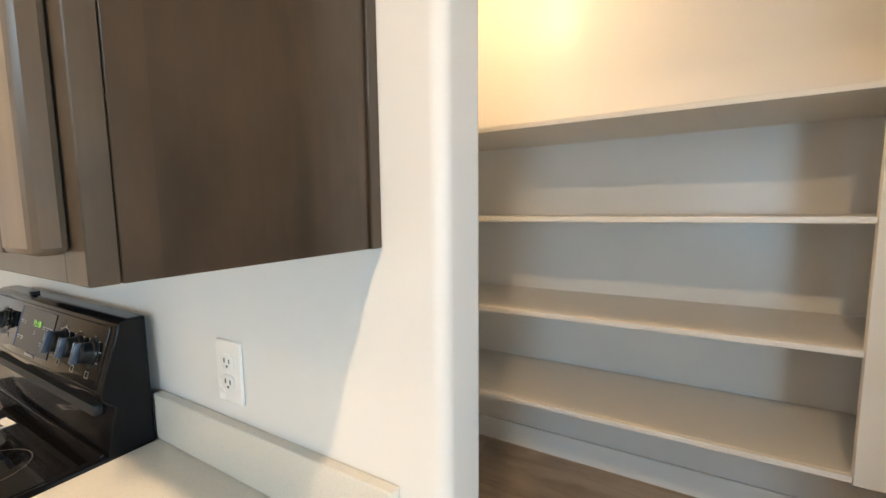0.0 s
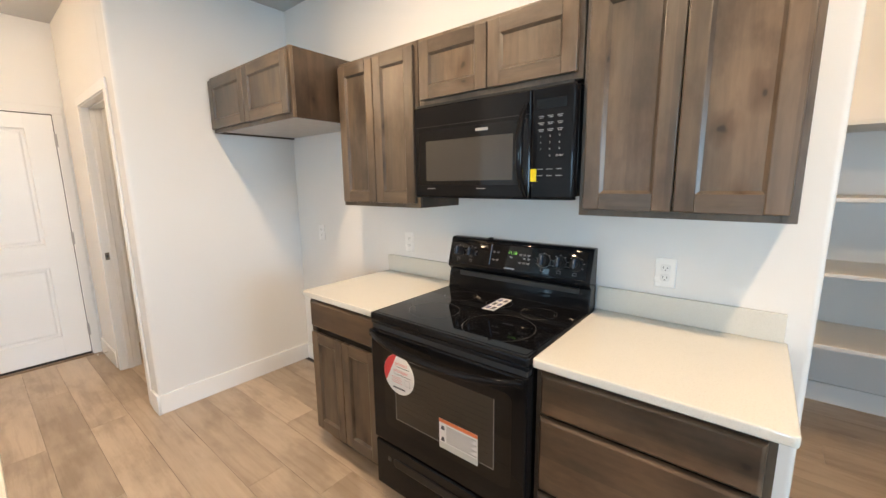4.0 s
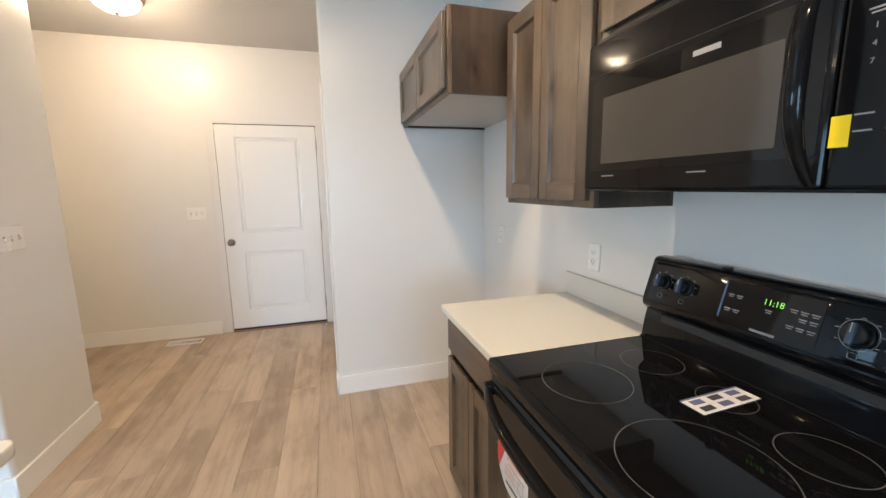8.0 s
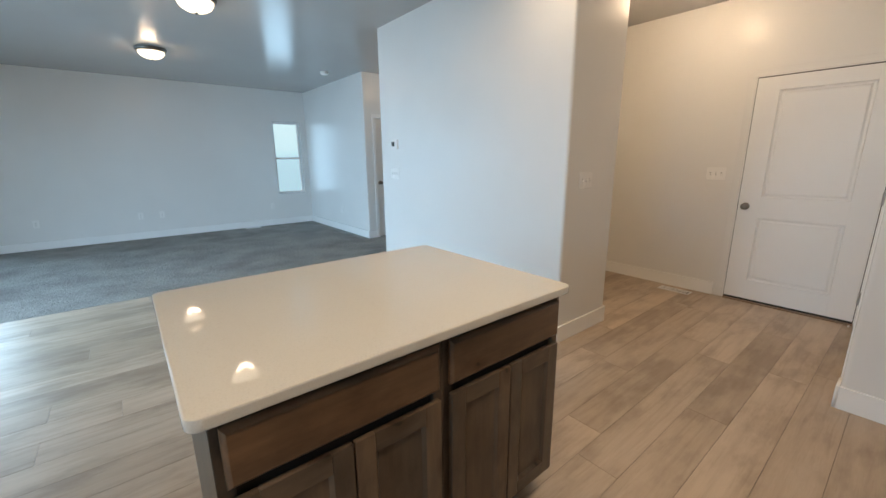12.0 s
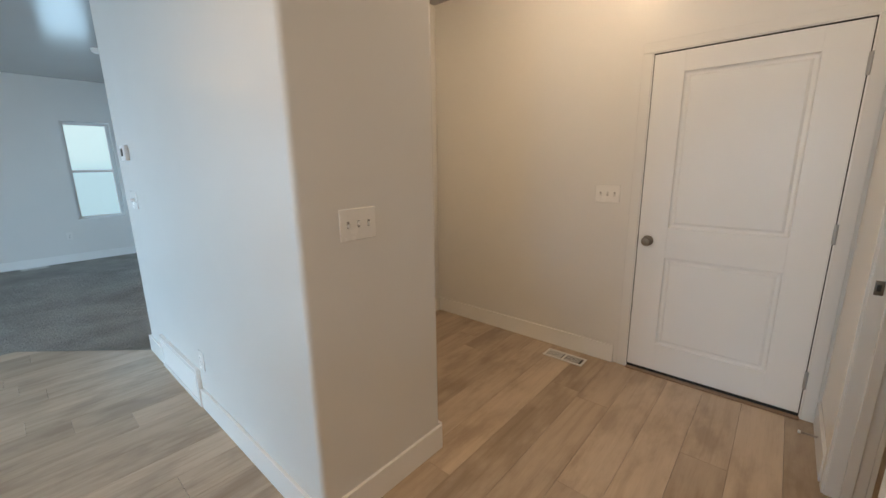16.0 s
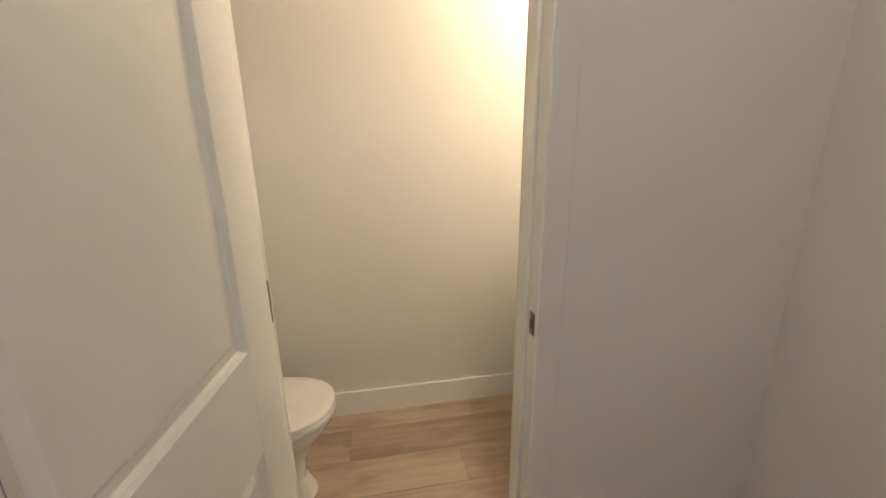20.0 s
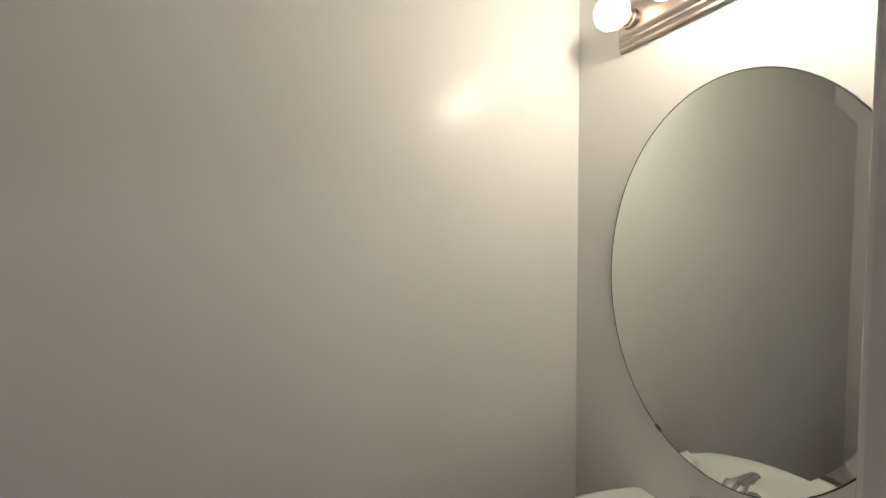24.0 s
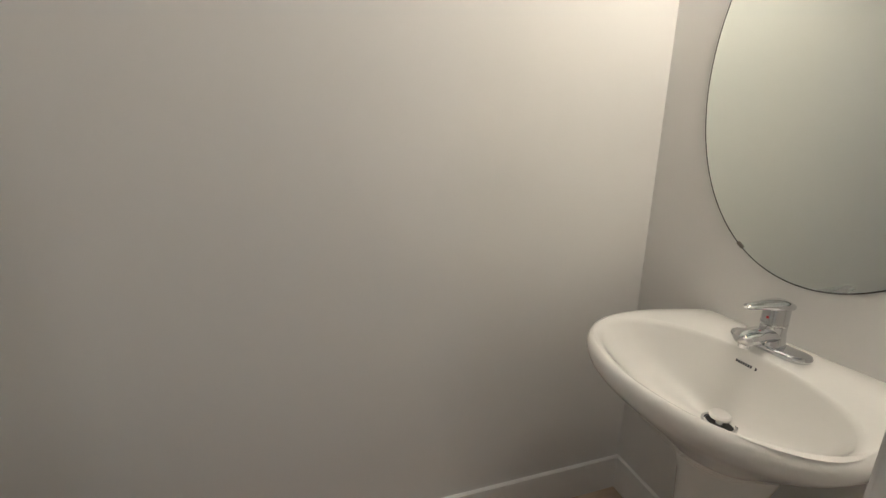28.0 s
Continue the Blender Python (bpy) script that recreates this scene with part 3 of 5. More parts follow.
def register(m, label):
    t = thing("floor_register", m, label, "floor vent", "floor vents")
    bm = box(-0.06, 0.06, -0.148, -0.132, 0, 0.006, 0.0015)
    box(-0.06, 0.06, 0.132, 0.148, 0, 0.006, 0.0015, bm=bm)
    box(-0.06, -0.043, -0.132, 0.132, 0, 0.006, bm=bm)
    box(0.043, 0.06, -0.132, 0.132, 0, 0.006, bm=bm)
    box(-0.043, 0.043, -0.008, 0.008, 0, 0.006, bm=bm)
    part("frame", bm, WHITE_PLASTIC, t)
    part("duct", box(-0.043, 0.043, -0.132, 0.132, 0.0002, 0.0012), SLOT, t, "dark opening")
    for k in range(22):
        y = -0.123 + k * 0.0112
        if abs(y) < 0.012:
            continue
        one = box(-0.042, 0.042, -0.0018, 0.0018, -0.003, 0.003)
        one.transform(Matrix.Translation((0, y, 0.0042)) @ pose(0, 0, 0, 20 if y < 0 else -20))
        part("louvre", one, WHITE_PLASTIC, t)


register(pose(-3.440, -2.462, 0.0, 0, 0, 0), "white metal floor register in oak planks by the baseboard")
register(pose(-1.05, YS + 0.12, 0.004, 0, 0, 90), "white metal floor register in grey carpet by the wall")


# ---- doors ----
def recess(bm, x0, x1, z0, z1, y, s):
    """A moulded panel sunk into a door face; s points out of the face along y."""
    loops = []
    for inset, d in ((0, 0), (0.003, -0.0085), (0.009, -0.0135), (0.022, -0.0145), (0.035, -0.0055)):
        loops.append([bm.verts.new((x, y + s * d, z)) for x, z in
                      ((x0 + inset, z0 + inset), (x1 - inset, z0 + inset), (x1 - inset, z1 - inset), (x0 + inset, z1 - inset))])
    for a, b in zip(loops, loops[1:]):
        for i in range(4):
            j = (i + 1) % 4
            f = (a[i], a[j], b[j], b[i])
            bm.faces.new(f if s < 0 else f[::-1])
    bm.faces.new(loops[-1] if s < 0 else loops[-1][::-1])


def panel_slab(w, h, thick=0.035, lock=0.192):
    """Two-panel door: x from hinge 0 to w, y from 0 back to thick, z from 0."""
    st, top, zl, low = (0.165 if w > 0.85 else 0.115), h - 1.912, 0.800, 0.203
    bm = box(0, st, 0, thick, 0, h, 0.0015, 1)
    box(w - st, w, 0, thick, 0, h, 0.0015, 1, bm=bm)
    box(st, w - st, 0.0, thick, h - top, h, bm=bm)
    box(st, w - st, 0.0, thick, zl, zl + lock, bm=bm)
    box(st, w - st, 0.0, thick, 0, low, bm=bm)
    for z0, z1 in ((low, zl), (zl + lock, h - top)):
        recess(bm, st, w - st, z0, z1, 0.0, -1)
        recess(bm, st, w - st, z0, z1, thick, 1)
    return bm


def knob(parent, x, z, y, s, mat):
    m = Matrix.Translation((x, y, z)) @ pose(0, 0, 0, 90 if s < 0 else -90)
    kn = part("door_knob", lathe([(0.0335, 0), (0.0335, 0.004), (0.029, 0.008), (0.013, 0.011), (0.011, 0.028), (0.016, 0.034), (0.026, 0.040), (0.0285, 0.050), (0.025, 0.060), (0.014, 0.065), (0, 0.066)], 32, m=m), mat, parent, "round metal door knob")
    return kn


def door_frame(name, m, w, h, depth, label, casing_w=0.06, strike=None, sides=(1, 1), face=0.012, mat=TRIM):
    """Jamb, stop and casing; local x across the opening from 0 to w, y from 0 (front face) back to depth."""
    t = tagged(new(name), label, "door frame", kind="structure")
    t.matrix_basis = m
    for x0, x1 in ((-0.018, 0), (w, w + 0.018)):
        part("jamb", box(x0, x1, -0.003, depth + 0.003, 0, h, 0.0012, 1), TRIM, t)
    part("jamb_head", box(-0.018, w + 0.018, -0.003, depth + 0.003, h, h + 0.018, 0.0012, 1), TRIM, t)
    for x0, x1 in ((0, 0.011), (w - 0.011, w)):
        part("door_stop", box(x0, x1, 0.045, 0.08, 0, h, 0.003), TRIM, t)
    part("door_stop", box(0.011, w - 0.011, 0.045, 0.08, h - 0.011, h, 0.003), TRIM, t)
    for y0, y1, rv in ((-face, -0.0005, 0.006), (depth + 0.0035, depth + 0.0205, 0.001)):
        for k, (x0, x1) in enumerate(((-rv - casing_w, -rv), (w + rv, w + rv + casing_w))):
            if sides[k]:
                part("casing", box(x0, x1, y0, y1, 0, h + 0.0055, 0.003), mat, t)
        part("casing_head", box((-0.006 - casing_w) * sides[0], w + (0.006 + casing_w) * sides[1], y0, y1, h + 0.006, h + 0.006 + casing_w, 0.003), mat, t)
    if strike is not None:
        x, s = strike
        part("strike_plate", box(x, x + 0.002 * s, 0.008, 0.034, 0.91, 0.967, 0.0005) if s > 0 else box(x - 0.002, x, 0.008, 0.034, 0.91, 0.967, 0.0005), BRONZE, t, "metal strike plate")
        part("strike_hole", box(min(x, x + 0.0026 * s), max(x, x + 0.0026 * s), 0.014, 0.026, 0.926, 0.951), SLOT, t, "dark latch hole")
    return t


# panel door to the garage, shut; local x runs towards -y

def garage_door():
    fm = pose(XG, -2.078, 0, 0, 0, 90)
    door_frame("door_frame_1", fm, 0.914, 2.048, 0.115, "flat white painted door frame and casing", 0.058, face=0.007, mat=WALL)
    t = tagged(new("door_1"), "closed white two-panel door with pewter knob", "door", kind="structure")
    t.matrix_basis = pose(XG - 0.004, -2.0745, 0.014, 0, 0, 90)
    part("slab", panel_slab(0.906, 2.026), DOOR, t, smooth=False)
    # black strips round the slab stand in for the shade in the gap
    for a, b, c, d in ((-0.006, 0.000, 0.0, 2.032), (0.906, 0.9125, 0.0, 2.032), (-0.006, 0.9125, 2.0265, 2.034)):
        part("gap_shade_strip", box(a, b, 0.004, 0.012, c, d), RUBBER, t, "dark strip standing in for shade in the door gap")
    knob(t, 0.058, 0.90, 0.0, -1, BRONZE)
    part("latch_plate", box(-0.004, 0.001, -0.003, 0.004, 0.86, 0.94), SLOT, t)
    for z in (0.22, 1.03, 1.83):
        hn = part("hinge", box(0.902, 0.922, -0.006, 0.001, z - 0.05, z + 0.05, 0.001), HINGE, t)
        part("pin", lathe([(0, -0.053), (0.007, -0.051), (0.007, 0.051), (0, 0.053)], 12, m=Matrix.Translation((0.912, -0.009, z))), HINGE, hn)
    part("sweep", box(0.002, 0.907, -0.005, 0.03, -0.012, 0.015), RUBBER, t, "black rubber door sweep")
    part("threshold", box(0, 0.914, -0.035, 0.10, -0.0135, -0.002, 0.003), SILL, t, "low brown wooden threshold")


garage_door()
# open doorway in the hall wall
door_frame("door_frame_2", pose(-2.99, YH, 0, 0, 0, 0), 0.77, 2.04, 0.112, "white painted door frame and casing of an open doorway", 0.06, strike=(0.0, 1))
# bathroom doorway
door_frame("door_frame_3", pose(-2.285, YB, 0, 0, 0, 180), 0.61, 2.04, 0.115, "white painted bathroom door frame and casing", 0.058, strike=(0.61, -1), face=0.006, mat=WALL)


def bath_door():
    t = tagged(new("door_2"), "open white two-panel bathroom door with pewter knobs", "door", kind="structure")
    t.matrix_basis = pose(-2.287, YB + 0.018, 0.012, 0, 0, 83.0)
    part("slab", panel_slab(0.605, 2.02, lock=0.206), DOOR, t, smooth=False)
    knob(t, 0.605 - 0.06, 0.915, 0.0, -1, BRONZE)
    knob(t, 0.605 - 0.06, 0.915, 0.035, 1, BRONZE)
    part("latch_plate", box(0.604, 0.6058, 0.006, 0.029, 0.887, 0.943, 0.0005), DOOR, t)
    part("latch", lathe([(0.011, 0), (0.011, 0.006), (0.007, 0.010), (0, 0.011)], 14, m=Matrix.Translation((0.606, 0.0175, 0.915)) @ pose(0, 0, 0, 0, 90)), SLOT, t)
    for z in (0.30, 1.05, 1.79):
        hn = part("hinge", box(-0.010, 0.001, 0.002, 0.034, z - 0.044, z + 0.044), BRONZE, t)
        part("pin", lathe([(0, -0.049), (0.007, -0.047), (0.007, 0.047), (0, 0.049)], 12, m=Matrix.Translation((-0.006, -0.005, z))), BRONZE, hn)


bath_door()


def passage_door():
    t = tagged(new("door_3"), "white two-panel passage door", "door", kind="structure")
    t.matrix_basis = pose(XL - 0.214, YP - 0.025, 0.012, 0, 0, 180)
    part("slab", panel_slab(0.80, 2.02), DOOR, t, smooth=False)
    knob(t, 0.06, 0.95, 0.0, -1, BRONZE)


passage_door()
door_frame("door_frame_4", pose(XL - 0.214, YP, 0, 0, 0, 180), 0.81, 2.04, 0.11, "white painted passage door frame", 0.058)
ds = thing("door_stop", pose(-3.33, YH - 0.014, 0.07), "small spring door stop with white tip on the baseboard", "door stop")
pts = [(0.006 * math.cos(k * 0.9), -0.002 - 0.0008 * k, 0.006 * math.sin(k * 0.9)) for k in range(80)]
part("spring", tube(pts, 0.0012, 5), NICKEL, ds)
part("tip", lathe([(0.008, 0), (0.009, 0.01), (0, 0.012)], 14, m=Matrix.Translation((0, -0.066, 0)) @ pose(0, 0, 0, 90)), WHITE_PLASTIC, ds, "white rubber tip")


# ---- windows ----
def window(name, w, label):
    x0, x1, z0, z1 = w
    t = tagged(new(name), label, "window", kind="structure")
    fw = 0.045
    y0, y1 = YS - 0.13, YS - 0.06
    for a, b, c, d in ((x0, x0 + fw, z0, z1), (x1 - fw, x1, z0, z1), (x0 + fw, x1 - fw, z0, z0 + fw), (x0 + fw, x1 - fw, z1 - fw, z1)):
        part("window_frame", box(a, b, y0, y1, c, d, 0.003), VINYL, t)
    zm = (z0 + z1) / 2
    part("meeting_rail", box(x0 + fw, x1 - fw, y0 + 0.01, y1 - 0.005, zm - 0.02, zm + 0.02, 0.003), VINYL, t)
    for c, d, k in ((z0 + fw, zm - 0.02, 0.0), (zm + 0.02, z1 - fw, 0.02)):
        pane = part("pane", box(x0 + fw, x1 - fw, y0 + 0.03 - k, y0 + 0.034 - k, c, d), GLASS, t, smooth=False)
        pane.visible_shadow = False
    part("window_sill", box(x0, x1, YS - 0.06, YS - 0.0, z0 - 0.0, z0 + 0.006, 0.002), TRIM, t)


window("window_1", WA, "narrow white vinyl single-hung window")
window("window_2", WB, "wide white vinyl living room window")
t = tagged(new("patio_door"), "white vinyl sliding glass patio door", "patio door", kind="structure")
for a, b, c, d in ((-6.40, -6.34, 0, 2.12), (-3.41, -3.35, 0, 2.12), (-4.91, -4.85, 0.06, 2.06), (-6.34, -3.41, 2.06, 2.12), (-6.34, -3.41, 0, 0.06)):
    part("sash", box(XE + 0.03, XE + 0.11, a, b, c, d, 0.004), VINYL, t)
for a, b in ((-6.34, -4.91), (-4.85, -3.41)):
    pane = part("pane", box(XE + 0.07, XE + 0.076, a, b, 0.06, 2.06), GLASS, t, smooth=False)
    pane.visible_shadow = False

# unseen window, added to give the kitchen fill light an opening
t = tagged(new("unseen_window"), "unseen white vinyl window added in the kitchen end wall for daylight", "window", kind="structure")
for a, b, c, d in ((-1.95, -1.90, 1.02, 2.10), (-0.40, -0.35, 1.02, 2.10), (-1.90, -0.40, 1.02, 1.07), (-1.90, -0.40, 2.05, 2.10), (-1.17, -1.13, 1.07, 2.05)):
    part("window_frame", box(XE + 0.05, XE + 0.12, a, b, c, d, 0.003), VINYL, t)
for a, b in ((-1.90, -1.17), (-1.13, -0.40)):
    pane = part("pane", box(XE + 0.085, XE + 0.089, a, b, 1.07, 2.05), GLASS, t, smooth=False)
    pane.visible_shadow = False

# outside
tagged(part("ground", box(-60, 60, -80, 60, -0.6, -0.4), EARTH), "bare graded earth around the house", "ground", kind="structure")
bm = box(-9, 14, -11.1, -11.0, -0.4, 7)
tagged(part("backdrop", bm, BACKDROP, smooth=False), "bright overcast sky over pale distant lots", "backdrop", kind="structure")


# ---- kitchen cabinets ----
def shaker(name, parent, w, h, m, mat=None, rail=0.058, label="", flat=False):
    """A framed cabinet door: local x 0..w, z 0..h, front at y = -0.02."""
    mat = mat or WOOD_V
    t = 0.02
    if flat:
        bm = box(0, w, -t, 0, 0, h)
        es = [e for e in bm.edges if all(abs(v.co.y + t) < 1e-6 for v in e.verts)]
        bmesh.ops.bevel(bm, geom=es, offset=0.011, segments=4, affect="EDGES", profile=0.35)
        return part(name, bm, mat, parent, label, at=m)
    one = bmesh.new()
    loops = []
    for ins, y in ((rail - 0.001, -t + 0.001), (rail + 0.001, -t + 0.003), (rail + 0.009, -t + 0.0115)):
        loops.append([one.verts.new(p) for p in ((ins, y, ins), (w - ins, y, ins), (w - ins, y, h - ins), (ins, y, h - ins))])
    for a, b in zip(loops, loops[1:]):
        for i in range(4):
            j = (i + 1) % 4
            one.faces.new((a[i], a[j], b[j], b[i]))
    one.faces.new(loops[-1])
    back = [one.verts.new(p) for p in ((rail, -0.001, rail), (w - rail, -0.001, rail), (w - rail, -0.001, h - rail), (rail, -0.001, h - rail))]
    one.faces.new(back[::-1])
    bmesh.ops.recalc_face_normals(one, faces=one.faces[:])
    d = part(name, one, mat, parent, label, at=m)
    part("stile", box(0, rail, -t, 0, 0, h, 0.005), mat, d)
    part("stile", box(w - rail, w, -t, 0, 0, h, 0.005), mat, d)
    part("rail", box(rail - 0.001, w - rail + 0.001, -t + 0.0004, 0, 0, rail, 0.0022), WOOD_R, d)
    part("rail", box(rail - 0.001, w - rail + 0.001, -t + 0.0004, 0, h - rail, h, 0.0022), WOOD_R, d)
    return d


def wall_cabinet(x0, x1, depth, z0, z1, label, doors=2, top_rail=0.04, side=0.035, gap=0.004, low=0.022):
    """Body and overlay doors; origin at the wall, bottom left corner."""
    w, h = x1 - x0, z1 - z0
    t = thing("wall_cabinet", pose(x0, 0, z0), label, "cabinet", "kitchen wall cabinets")
    y = -depth
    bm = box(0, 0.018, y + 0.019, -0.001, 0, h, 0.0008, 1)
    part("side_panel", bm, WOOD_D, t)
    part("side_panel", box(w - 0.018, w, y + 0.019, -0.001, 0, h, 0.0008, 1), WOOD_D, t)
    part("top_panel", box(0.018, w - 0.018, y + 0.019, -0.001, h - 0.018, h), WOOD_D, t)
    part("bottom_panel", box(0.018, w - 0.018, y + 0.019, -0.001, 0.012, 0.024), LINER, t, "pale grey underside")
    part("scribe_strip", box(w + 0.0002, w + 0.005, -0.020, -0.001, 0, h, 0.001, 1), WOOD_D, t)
    bm = box(0, side, y, y + 0.0185, 0, h, 0.0012, 1)
    box(w - side, w, y, y + 0.0185, 0, h, 0.0012, 1, bm=bm)
    box(side, w - side, y + 0.0003, y + 0.0185, h - top_rail, h, 0.0012, 1, bm=bm)
    box(side, w - side, y + 0.0003, y + 0.0185, 0, 0.04, 0.0012, 1, bm=bm)
    part("face_frame", bm, WOOD_V, t)
    a, b = side * 0.5, w - side * 0.5
    dw = (b - a - gap * (doors - 1)) / doors
    for k in range(doors):
        shaker("door", t, dw, h - low - 0.02, pose(a + k * (dw + gap), y - 0.001, low))
    return t


wall_cabinet(0.389, 0.985, 0.305, 1.348, 2.115, "tall brown-grey stained wooden wall cabinet with two framed doors")
wall_cabinet(-0.384, 0.384, 0.305, 1.822, 2.115, "short brown-grey stained wooden cabinet over the microwave")
wall_cabinet(-0.985, -0.389, 0.305, 1.348, 2.115, "tall brown-grey stained wooden wall cabinet beside the microwave")
wall_cabinet(XF + 0.003, -1.016, 0.575, 1.815, 2.165, "deep brown-grey stained wooden cabinet over the refrigerator space", side=0.03)


def base_cabinet(m, w, rows, label, depth=0.60, h=0.884, group="kitchen base cabinets", space=0.022):
    """rows: list of (height share in metres, kind, count) from the top down. Origin at the back left corner on the floor, front at y = -depth."""
    t = thing("base_cabinet", m, label, "cabinet", group)
    y = -depth
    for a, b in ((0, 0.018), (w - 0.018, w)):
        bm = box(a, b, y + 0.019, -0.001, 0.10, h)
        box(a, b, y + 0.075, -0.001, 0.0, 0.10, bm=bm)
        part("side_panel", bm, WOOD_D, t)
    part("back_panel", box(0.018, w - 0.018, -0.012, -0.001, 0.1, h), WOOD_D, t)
    part("bottom_panel", box(0.018, w - 0.018, y + 0.02, -0.012, 0.10, 0.116), LINER, t)
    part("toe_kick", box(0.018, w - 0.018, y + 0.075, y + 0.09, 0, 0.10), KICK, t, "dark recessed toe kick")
    bm = box(0, 0.035, y, y + 0.0185, 0.10, h, 0.0012, 1)
    box(w - 0.035, w, y, y + 0.0185, 0.10, h, 0.0012, 1, bm=bm)
    box(0.035, w - 0.035, y + 0.0003, y + 0.0185, h - 0.04, h, bm=bm)
    box(0.035, w - 0.035, y + 0.0003, y + 0.0185, 0.10, 0.14, bm=bm)
    part("face_frame", bm, WOOD_V, t)
    # added near-black board: its colour gives the shade between doors and drawers
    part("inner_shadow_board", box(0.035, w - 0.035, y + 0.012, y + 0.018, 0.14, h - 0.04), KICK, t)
    z = h - 0.022
    for hh, kind, count in rows:
        gap = 0.004
        a, b = 0.018, w - 0.018
        dw = (b - a - gap * (count - 1)) / count
        for k in range(count):
            mm = pose(a + k * (dw + gap), y - 0.001, z - hh)
            if kind == "door":
                shaker("door", t, dw, hh, mm)
            else:
                shaker("drawer_front", t, dw, hh, mm, WOOD_H, flat=True)
        z -= hh + space
    return t


base_cabinet(pose(-0.940, 0, 0), 0.556, [(0.145, "drawer", 1), (0.565, "door", 2)], "brown-grey stained wooden base cabinet with a drawer and two doors", space=0.030)
base_cabinet(pose(0.384, 0, 0), 0.606, [(0.145, "drawer", 1), (0.27, "drawer", 1), (0.27, "drawer", 1)], "brown-grey stained wooden base cabinet with three drawers", space=0.011)


def counter(name, x0, x1, y0, y1, label, r=0.02, splash=None):
    t = thing(name, pose(0, 0, 0), label, "countertop", "quartz countertops")
    part("worktop", slab(rounded_rect(x0, x1, y0, y1, r), 0.884, 0.914, 0.005), QUARTZ, t)
    if splash:
        part("backsplash", box(splash[0], splash[1], -0.02, -0.0005, 0.9145, 1.016, 0.0025), QUARTZ, t, "low pale quartz backsplash strip")
    return t


counter("countertop", -0.948, -0.3835, -0.643, -0.001, "pale cream quartz countertop beside the range", 0.012, (-0.945, -0.3835))
counter("countertop", 0.3835, 1.022, -0.643, -0.001, "pale cream quartz countertop at the pantry end", 0.012, (0.3835, 1.010))

# ---- island ----
counter("island_countertop", -0.338, 0.888, -2.66, -1.742, "pale cream polished quartz island top with rounded corners", 0.03)
# doors face the range, local -y turned to +y
for k, (x1, w) in enumerate(((0.852, 0.592), (0.256, 0.568))):
    base_cabinet(pose(x1, -2.38, 0, 0, 0, 180), w, [(0.145, "drawer", 1), (0.565, "door", 2)], "dark-stained wooden island cabinet with drawer and two doors", 0.60, group="island cabinets", space=0.028)
isl = thing("wooden_partition", pose(0, 0, 0), "dark-stained wooden partition behind the island cabinets", "partition")
part("back_board", box(-0.312, 0.852, -2.402, -2.382, 0, 0.884, 0.001, 1), WOOD_V, isl)
part("filler", box(0.2565, 0.2595, -2.38, -1.7805, 0.10, 0.884), WOOD_V, isl)


